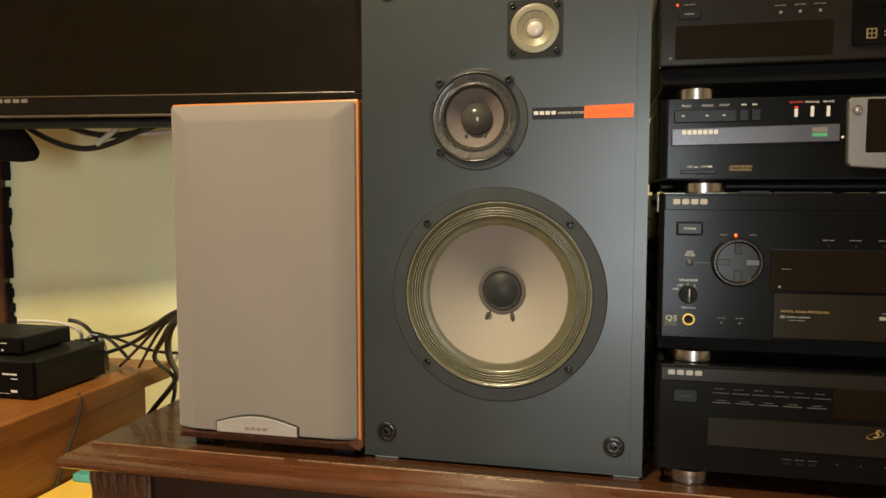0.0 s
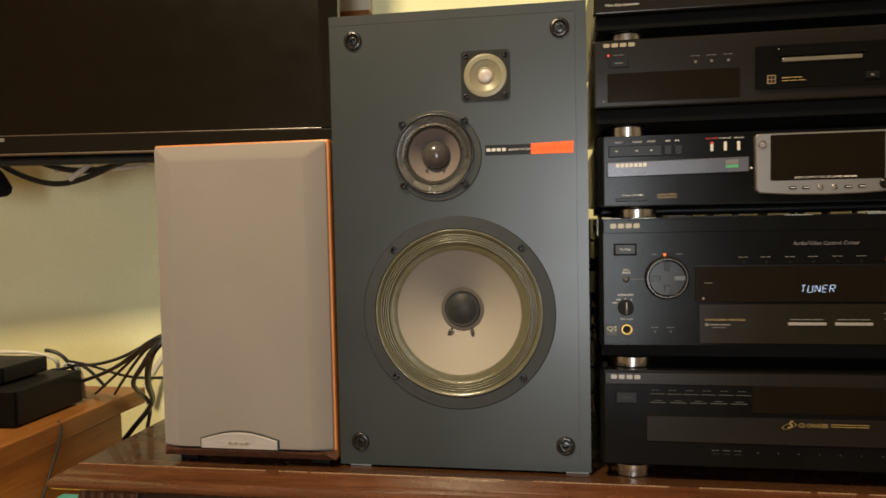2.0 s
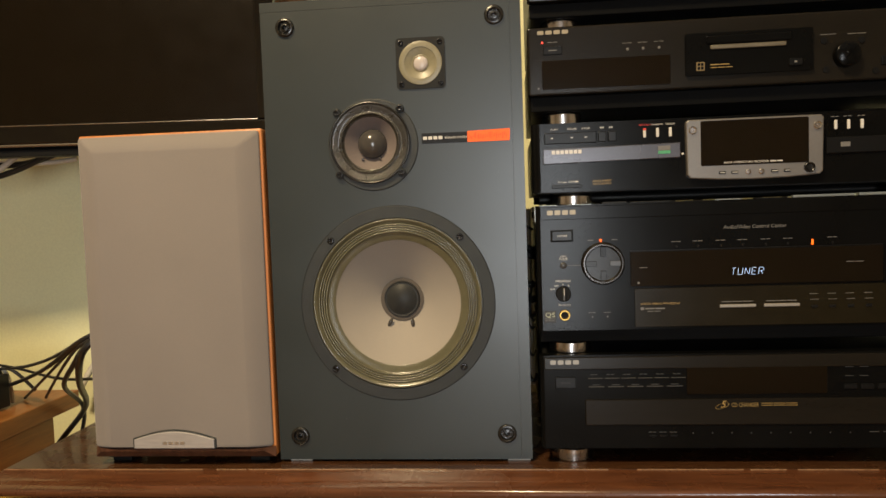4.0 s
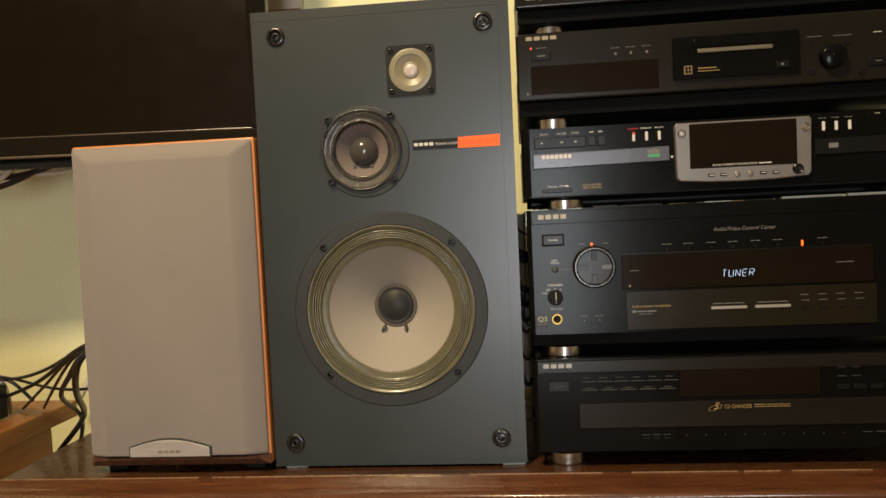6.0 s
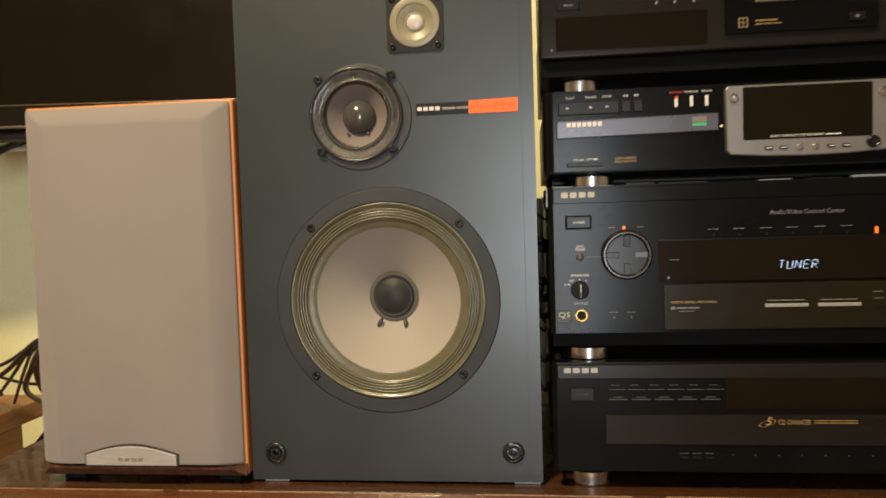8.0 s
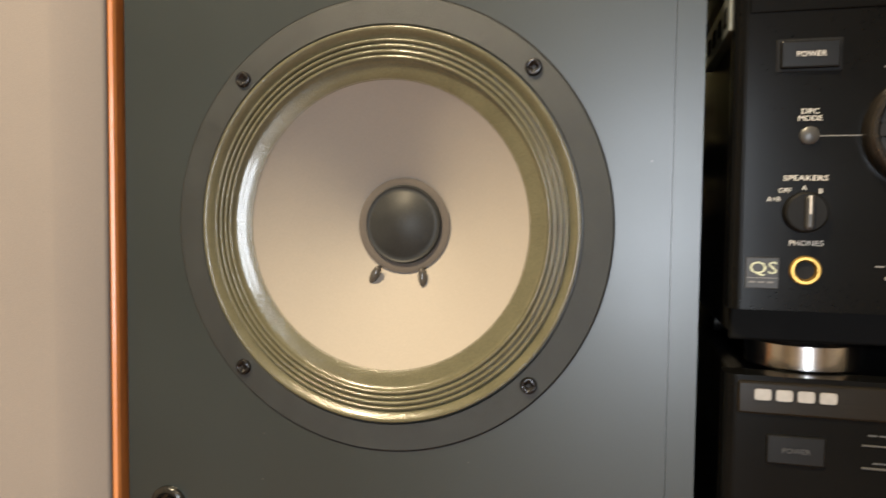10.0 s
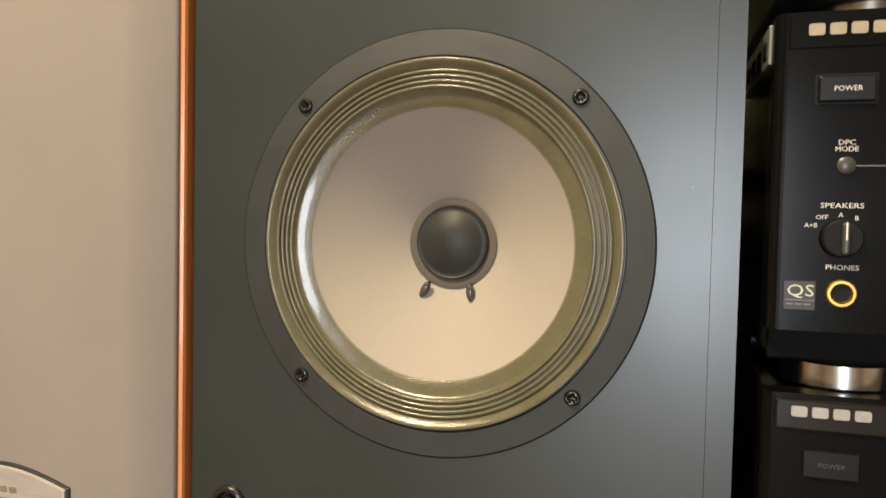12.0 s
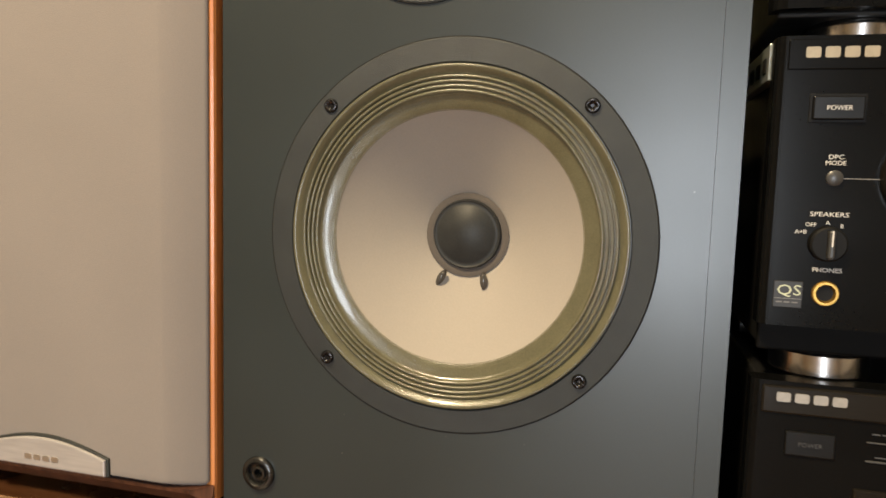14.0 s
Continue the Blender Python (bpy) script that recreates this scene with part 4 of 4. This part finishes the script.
for i, cx in enumerate((0.3318, 0.3436, 0.3565, 0.3690, 0.3815, 0.3935)):
    if i in (2, 3):
        part("round_key", lathe(cx, 0.2918, [(0.0027, y - 0.0058), (0.0027, y - 0.0070), (0.0020, y - 0.0076), (0, y - 0.0077)], 24), CHROME, bezel, smooth=0.6)
    else:
        button(bezel, cx - 0.0032, cx + 0.0032, 0.2904, 0.2932, y - 0.0060, DARKPLASTIC, "small_key")
        bars("printed_line", cx - 0.0024, cx + 0.0024, 0.2912, 0.2924, 4, y - 0.0075, WHITEINK, bezel)
part("jog_key", lathe(0.4142, 0.2940, [(0.0052, y - 0.0058), (0.0050, y - 0.0085), (0.0042, y - 0.0090), (0.0030, y - 0.0080), (0, y - 0.0078)], 32), BLACKMETAL, bezel, smooth=0.6)
part("tray_front", plate([(0.4325, 0.3068), (0.5680, 0.3068), (0.5680, 0.3225), (0.4325, 0.3225)], y - 0.0022, y + 0.001, 0.0008), BUTTON, ph, "dark grey player tray front")
part("disc_mark", box(0.4455, 0.4545, y - 0.0026, y - 0.0020, 0.3128, 0.3176, 0.0003), GREYINK, ph)
for i in range(2):
    bars("printed_line", 0.4900 + i * 0.011, 0.4950 + i * 0.011, 0.3440, 0.3450, 2, y, WHITEINK, ph)
part("jewel", lathe(0.2955, 0.3125, [(0, y - 0.0010), (0.0012, y - 0.0006), (0.0012, y + 0.001)], 12), WHITEINK, ph)

# minidisc deck
y = -0.008
md = deck("minidisc_deck", "black minidisc deck with a central disc slot", 0.3615, 0.3765, 0.4445, y, 0.3480, 0.179, FACE2, 0.29, 0.0205, left=0.1440)
emblem(0.1532, 0.1858, 0.4362, 0.4415, y - 0.0002, GOLDLOGO, md)
part("lamp", lathe(0.1590, 0.4290, [(0, y - 0.0008), (0.0010, y - 0.0004), (0.0010, y + 0.001)], 16), LED_RED, md, "lit red standby lamp")
bars("printed_line", 0.1640, 0.1750, 0.4286, 0.4296, 5, y, GREYINK, md)
button(md, 0.1595, 0.1785, 0.4165, 0.4250, y, name="power_button")
bars("printed_line", 0.1650, 0.1730, 0.4200, 0.4216, 4, y - 0.0014, GREYINK, md)
pane(md, 0.1580, 0.2845, 0.3818, 0.4108, y, r=0.001)
part("remote_eye", box(0.1532, 0.1550, y - 0.0004, y, 0.3826, 0.3844), GREYINK, md)
for x in (0.2430, 0.2582, 0.2738):
    bars("printed_line", x - 0.005, x + 0.005, 0.4238, 0.4248, 6, y, GREYINK, md)
    button(md, x - 0.0012, x + 0.0012, 0.4168, 0.4196, y, GREYINK)
slot = pane(md, 0.2985, 0.4190, 0.3880, 0.4292, y, FACE, "disc_door", 0.0015, 0.0035, "raised disc door panel")
part("slot_lip", box(0.3220, 0.3935, y - 0.0052, y - 0.0030, 0.4126, 0.4168, 0.0008), make_mat("bronze_slot_lip", (0.17, 0.145, 0.10), 0.35, metal=0.6), slot, "bronze disc slot lip")
part("slot_guard", box(0.3180, 0.3990, y - 0.0046, y - 0.0030, 0.4178, 0.4262, 0.0012), FACE, slot)
mark = part("disc_mark", box(0.3085, 0.3165, y - 0.0039, y - 0.0034, 0.3925, 0.4010, 0.0002), make_mat("dull_gold_mark", (0.17, 0.115, 0.04), 0.45), slot)
for q in ((0.3097, 0.3121, 0.3972, 0.4000), (0.3129, 0.3153, 0.3972, 0.4000), (0.3097, 0.3121, 0.3936, 0.3964), (0.3129, 0.3153, 0.3936, 0.3964)):
    part("mark_field", box(q[0], q[1], y - 0.0041, y - 0.0038, q[2], q[3]), FACE, mark)
bars("printed_line", 0.3220, 0.3410, 0.3972, 0.3986, 8, y - 0.0035, GOLDINK, slot)
bars("printed_line", 0.3220, 0.3440, 0.3945, 0.3956, 10, y - 0.0035, GOLDINK, slot)
button(slot, 0.3960, 0.4085, 0.3930, 0.3998, y - 0.0035, BUTTON, "eject_button", 0.0020)
part("key_mark", box(0.4005, 0.4030, y - 0.0058, y - 0.0054, 0.3955, 0.3975), GREYINK, slot)
part("rotary_knob", lathe(0.4500, 0.4010, [(0.0120, y + 0.001), (0.0117, y - 0.0080), (0.0105, y - 0.0090), (0, y - 0.0092)], 48), FACE, md, smooth=0.7)
for cx, cz in ((0.4300, 0.4160), (0.4650, 0.4150), (0.4320, 0.3880), (0.4780, 0.3850)):
    part("round_key", lathe(cx, cz, [(0.0030, y + 0.001), (0.0030, y - 0.0012), (0, y - 0.0014)], 20), BUTTON, md, smooth=0.7)
bars("printed_line", 0.4270, 0.4420, 0.4215, 0.4224, 6, y, GREYINK, md)
bars("printed_line", 0.4520, 0.4700, 0.4210, 0.4219, 6, y, GREYINK, md)
button(md, 0.4830, 0.5050, 0.3900, 0.3990, y)
bars("printed_line", 0.4900, 0.4960, 0.3940, 0.3952, 3, y - 0.0014, GREYINK, md)
bars("printed_line", 0.4890, 0.4970, 0.4220, 0.4232, 3, y, WHITEINK, md)

# top unit, of which the lower part is seen
y = -0.008
tu = deck("cassette_deck", "black cassette deck on top of the stack", 0.4560, 0.4700, 0.5550, y, 0.4445, 0.179, FACE2, 0.29, 0.0205, left=0.1450)
words("print", "Menu Easy Operation", 0.1560, 0.4775, 0.0026, y - 0.0002, WHITEINK, tu, 0.0330, slant=0.15)
pane(tu, 0.215, 0.36, 0.487, 0.540, y)
button(tu, 0.158, 0.176, 0.500, 0.512, y, name="power_button")

# ---- television ----
TV_Y, TV_TURN = 0.250, 7.0
tvx0, tvx1 = -1.10, -0.221
tv = thing("television", (-0.65, TV_Y + 0.04, 0.366), "large black flat-screen television with a glossy bezel", "television")
tv_z = 0.376
part("back_shell", box(tvx0 + 0.02, tvx1 - 0.02, TV_Y + 0.018, TV_Y + 0.085, tv_z - 0.006, 0.885, 0.01), DARKPLASTIC, tv)
part("screen", box(tvx0 + 0.03, tvx1 - 0.03, TV_Y + 0.004, TV_Y + 0.014, tv_z + 0.034, 0.87, 0.0005), SCREEN, tv, "dark switched-off screen")
part("lower_bezel", box(tvx0, tvx1, TV_Y, TV_Y + 0.02, tv_z + 0.0075, tv_z + 0.034, 0.002), TVGLOSS, tv, "glossy black lower bezel")
part("upper_bezel", box(tvx0, tvx1, TV_Y, TV_Y + 0.02, 0.868, 0.898, 0.002), TVGLOSS, tv)
part("side_bezel", box(tvx0, tvx0 + 0.03, TV_Y, TV_Y + 0.02, tv_z + 0.034, 0.868, 0.002), TVGLOSS, tv)
part("side_bezel", box(tvx1 - 0.03, tvx1, TV_Y, TV_Y + 0.02, tv_z + 0.034, 0.868, 0.002), TVGLOSS, tv)
part("silver_trim", box(tvx0, tvx1, TV_Y - 0.002, TV_Y + 0.02, tv_z + 0.0028, tv_z + 0.0074, 0.002), make_mat("dull_silver_trim", (0.24, 0.215, 0.18), 0.24, metal=0.85), tv, "bright metal strip along the lower edge")
part("lower_edge", box(tvx0 + 0.01, tvx1 - 0.01, TV_Y + 0.006, TV_Y + 0.03, tv_z - 0.010, tv_z, 0.001), DARKPLASTIC, tv)
emblem(-0.802, -0.748, 0.4005, 0.4085, TV_Y - 0.0002, ALU, tv)
part("screen_lip", box(tvx0 + 0.03, tvx1 - 0.03, TV_Y - 0.0008, TV_Y + 0.004, tv_z + 0.0335, tv_z + 0.0352, 0.0004), CHROME, tv, "bright line under the screen")
part("wall_bracket", box(-0.80, -0.50, TV_Y + 0.080, BACK, 0.52, 0.80, 0.004), DARKPLASTIC, tv)
tv.rotation_euler = (0, 0, radians(TV_TURN))

# ---- table with the set-top boxes ----
TZ0 = -0.020
table = thing("side_table", (-0.95, 0.2, FLOOR), "orange-brown wooden table with a deep apron", "table")
part("tabletop", box(-1.60, -0.620, -0.30, 0.392, TZ0 - 0.028, TZ0, 0.002), TABLEWOOD, table)
part("apron", box(-1.55, -0.6225, -0.27, 0.325, -0.40, TZ0 - 0.028, 0.002), TABLEWOOD, table)
for px in (-1.53, -0.70):
    for py in (-0.25, 0.24):
        part("leg", box(px, px + 0.06, py, py + 0.06, FLOOR, -0.40, 0.003), TABLEWOOD, table)


def set_top_box(label, x0, x1, y0, y1, z0, z1, strips):
    s = thing("set_top_box", ((x0 + x1) / 2, (y0 + y1) / 2, z0), label, "set-top box", "set-top boxes on the table")
    part("case", box(x0, x1, y0 + 0.006, y1, z0 + 0.003, z1, 0.0025), CHASSIS, s, "black sheet-metal case")
    part("front_panel", box(x0, x1, y0, y0 + 0.007, z0 + 0.003, z1, 0.002), FACE, s)
    for px in (x0 + 0.012, x1 - 0.028):
        for py in (y0 + 0.012, y1 - 0.030):
            part("foot", box(px, px + 0.016, py, py + 0.016, z0, z0 + 0.003), DARKPLASTIC, s)
    for q in strips:
        bars("printed_line", *q, y0, WHITEINK, s)
    return s


set_top_box("black satellite set-top box on the wooden table", -0.900, -0.662, 0.137, 0.283, TZ0, 0.0340,
            [(-0.7120, -0.6870, 0.0140, 0.0180, 8), (-0.6980, -0.6870, 0.0085, 0.0108, 4), (-0.6985, -0.6880, -0.0108, -0.0045, 3), (-0.80, -0.7000, -0.0118, -0.0108, 30)])
set_top_box("smaller black set-top box on top of another", -0.890, -0.706, 0.165, 0.262, 0.0340, 0.0610, [(-0.7510, -0.7290, 0.0512, 0.0532, 7), (-0.7395, -0.7355, 0.0400, 0.0440, 2)])

# papers on a low stool between table and sideboard
stool = thing("low_stool", (-0.545, 0.08, FLOOR), "low wooden stool between table and sideboard", "stool")
part("seat", box(-0.618, -0.470, -0.06, 0.24, -0.165, -0.142, 0.003), TABLEWOOD, stool)
for px in (-0.616, -0.495):
    for py in (-0.05, 0.21):
        part("leg", box(px, px + 0.02, py, py + 0.02, FLOOR, -0.165, 0.002), TABLEWOOD, stool)
solid("paper_folder", box(-0.617, -0.478, -0.05, 0.175, -0.142, -0.130, 0.002), YELLOWPAPER, "yellow paper folder on the low stool", "folder")
solid("paper_packet", box(-0.608, -0.576, 0.140, 0.160, -0.130, -0.119, 0.002), TEAL, "small teal paper packet on a folder", "packet")

# ---- cables ----
TAIL = [(-0.372, 0.115, 0.135), (-0.352, 0.235, 0.12)]
RISE = "black cable rising from the set-top boxes to a bundle"
cable([(-0.683, 0.300, 0.009), (-0.573, 0.220, 0.043), (-0.468, 0.130, 0.089), (-0.401, 0.065, 0.127)] + TAIL, 0.0030, CABLE, RISE)
cable([(-0.706, 0.310, 0.036), (-0.629, 0.260, 0.046), (-0.552, 0.200, 0.066), (-0.480, 0.140, 0.090), (-0.401, 0.067, 0.122)] + TAIL, 0.0024, CABLE, RISE)
cable([(-0.673, 0.330, -0.017), (-0.572, 0.240, 0.036), (-0.464, 0.130, 0.091), (-0.401, 0.066, 0.122)] + TAIL, 0.0022, CABLE, RISE)
cable([(-0.637, 0.330, -0.017), (-0.538, 0.220, 0.046), (-0.448, 0.120, 0.096), (-0.400, 0.065, 0.119)] + TAIL, 0.0022, CABLE, RISE)
cable([(-0.686, 0.280, 0.049), (-0.641, 0.270, 0.047), (-0.581, 0.250, 0.036), (-0.521, 0.220, 0.037), (-0.470, 0.190, 0.045), (-0.37, 0.24, 0.04)], 0.0022, CABLE, "black cable sagging towards the sideboard")
cable([(-0.352, 0.200, 0.12), (-0.378, 0.105, 0.128), (-0.402, 0.072, 0.119), (-0.445, 0.120, 0.079), (-0.530, 0.200, 0.028), (-0.600, 0.395, -0.042), (-0.630, 0.405, -0.102), (-0.66, 0.41, -0.20)], 0.0034, CABLE, "black cable hanging behind the sideboard")
cable([(-0.350, 0.210, 0.12), (-0.376, 0.108, 0.130), (-0.400, 0.072, 0.120), (-0.428, 0.100, 0.084), (-0.520, 0.240, 0.015), (-0.598, 0.400, -0.050), (-0.690, 0.408, -0.128), (-0.73, 0.41, -0.20)], 0.0046, CABLE, "thick black cable hanging behind the sideboard")
cable([(-0.700, 0.388, -0.050), (-0.709, 0.390, -0.078), (-0.717, 0.392, -0.103), (-0.715, 0.400, -0.129), (-0.68, 0.41, -0.16)], 0.0028, CABLE, "black cable hanging from the table edge")
cable([(-0.806, 0.268, 0.064), (-0.762, 0.270, 0.066), (-0.719, 0.272, 0.063), (-0.700, 0.280, 0.050), (-0.712, 0.292, 0.036)], 0.0030, CABLEGREY, "pale grey cable looped behind the set-top boxes")
cable([(-0.724, 0.280, 0.066), (-0.706, 0.282, 0.065), (-0.694, 0.288, 0.051), (-0.690, 0.292, 0.042), (-0.683, 0.300, 0.020)], 0.0032, CABLE, "black cable looped behind the set-top boxes")
cable([(-0.723, 0.290, 0.031), (-0.696, 0.290, 0.032), (-0.679, 0.292, 0.045), (-0.658, 0.292, 0.038), (-0.640, 0.31, 0.0)], 0.0028, CABLE, "black cable looped behind the set-top boxes")
cable([(-0.700, 0.290, 0.040), (-0.680, 0.292, 0.055), (-0.668, 0.295, 0.030), (-0.672, 0.30, -0.017)], 0.0032, CABLEGREY, "pale grey cable looped behind the set-top boxes")
cable([(-0.690, 0.50, -0.05), (-0.672, 0.530, 0.010), (-0.622, 0.530, 0.040), (-0.555, 0.535, 0.060), (-0.46, 0.535, 0.065)], 0.0060, CABLEGREY, "white cable along the wall")
cable([(-0.625, 0.178, TZ0 + 0.002), (-0.6175, 0.177, -0.026), (-0.618, 0.167, -0.055), (-0.6195, 0.150, -0.085), (-0.6195, 0.130, -0.121), (-0.6195, 0.100, -0.17)], 0.0020, CABLE, "thin cable hanging down the apron of the table")
for k in range(3):
    cable([(-0.615 - 0.016 * k, 0.543, -0.01), (-0.622 - 0.016 * k, 0.543, -0.06), (-0.616 - 0.012 * k, 0.543, -0.11), (-0.612 - 0.014 * k, 0.543, -0.30)], 0.004, CABLEGREY, "pale cable down the wall")
# under the television
cable([(-0.880, 0.385, 0.380), (-0.845, 0.385, 0.360), (-0.790, 0.385, 0.341), (-0.736, 0.385, 0.343), (-0.669, 0.385, 0.366), (-0.630, 0.385, 0.388)], 0.0050, CABLE, "black cable drooping under the television")
cable([(-0.800, 0.390, 0.380), (-0.760, 0.390, 0.368), (-0.720, 0.390, 0.362), (-0.670, 0.390, 0.368), (-0.62, 0.390, 0.385)], 0.0050, CABLE, "black cable drooping under the television")
cable([(-0.738, 0.376, 0.350), (-0.715, 0.376, 0.363), (-0.692, 0.376, 0.378), (-0.68, 0.38, 0.395)], 0.0050, CABLEGREY, "white cable under the television")
cable([(-0.780, 0.395, 0.368), (-0.740, 0.395, 0.372), (-0.650, 0.395, 0.362), (-0.600, 0.395, 0.372)], 0.0040, CABLEGREY, "white cable under the television")
b = bmesh.new()
bmesh.ops.create_icosphere(b, subdivisions=3, radius=1.0)
for v in b.verts:
    k = 1 + 0.10 * noise.noise(v.co * 1.7)
    px, pz = v.co.x * 0.098 * k, v.co.z * k * 0.043 * (1.0 - 0.35 * max(0.0, v.co.x))
    v.co = Vector((-0.938 + px * 0.88 + pz * 0.47, 0.372 + v.co.y * 0.03, 0.372 - px * 0.47 + pz * 0.88))
solid("bag", b, TORN, "black cloth bag hanging behind the television", "bag", smooth=1.2)
# behind the stack: cables added to block the lit wall in its gaps
rng = random.Random(21)
for k in range(12):
    x = 0.175 + k * 0.034
    pts = [(x + rng.uniform(-0.02, 0.02), 0.375 + rng.uniform(0, 0.05), 0.47 - i * 0.094) for i in range(5)] + [(x, 0.395, 0.006)]
    cable(pts, rng.uniform(0.004, 0.0075), CABLE, "black cable added behind the hi-fi stack to hide the lit wall")
# Dark runs added to fill the shaded gaps between units.
for zb in (0.1125, 0.2665, 0.3485, 0.4450):
    for k in range(2):
        yb = 0.085 + 0.180 * k
        pts = [(HX0 + 0.008 + 0.0828 * i, yb + rng.uniform(-0.007, 0.007), zb + 0.0052 + rng.uniform(0, 0.0008)) for i in range(6)]
        cable(pts, 0.0050, CABLE, "black cable added to darken the gap between two hi-fi units")
# in the gap between the large loudspeaker and the stack
for z, rad in ((0.2395, 0.0016), (0.2130, 0.0042), (0.2050, 0.0044), (0.1680, 0.0040), (0.1500, 0.0046), (0.1300, 0.0030), (0.1145, 0.0018), (0.0800, 0.0018), (0.0480, 0.0026)):
    cable([(0.1385, 0.175, z + 0.006), (0.1405, 0.150, z + 0.003), (0.1440, 0.135, z), (0.1475, 0.150, z - 0.002), (0.1500, 0.190, z - 0.004)], rad, CABLE, "black speaker lead crossing the gap beside the hi-fi stack")
cable([(0.1475, 0.150, 0.172), (0.1440, 0.120, 0.160), (0.1415, 0.110, 0.146), (0.1435, 0.120, 0.130), (0.1480, 0.150, 0.122)], 0.0016, CABLE, "black speaker lead looped beside the hi-fi stack")
# Pale cables added in place of the lit wall behind this gap.
cable([(0.1425, 0.30, 0.262), (0.1430, 0.31, 0.20), (0.1420, 0.30, 0.14), (0.1430, 0.31, 0.08), (0.1425, 0.30, 0.003)], 0.0040, CABLEGREY, "pale grey cable standing in for the lit wall beside the hi-fi stack")
cable([(0.1490, 0.30, 0.262), (0.1485, 0.31, 0.20), (0.1490, 0.30, 0.14), (0.1485, 0.31, 0.08), (0.1490, 0.30, 0.003)], 0.0042, CABLEGREY, "pale grey cable standing in for the lit wall beside the hi-fi stack")
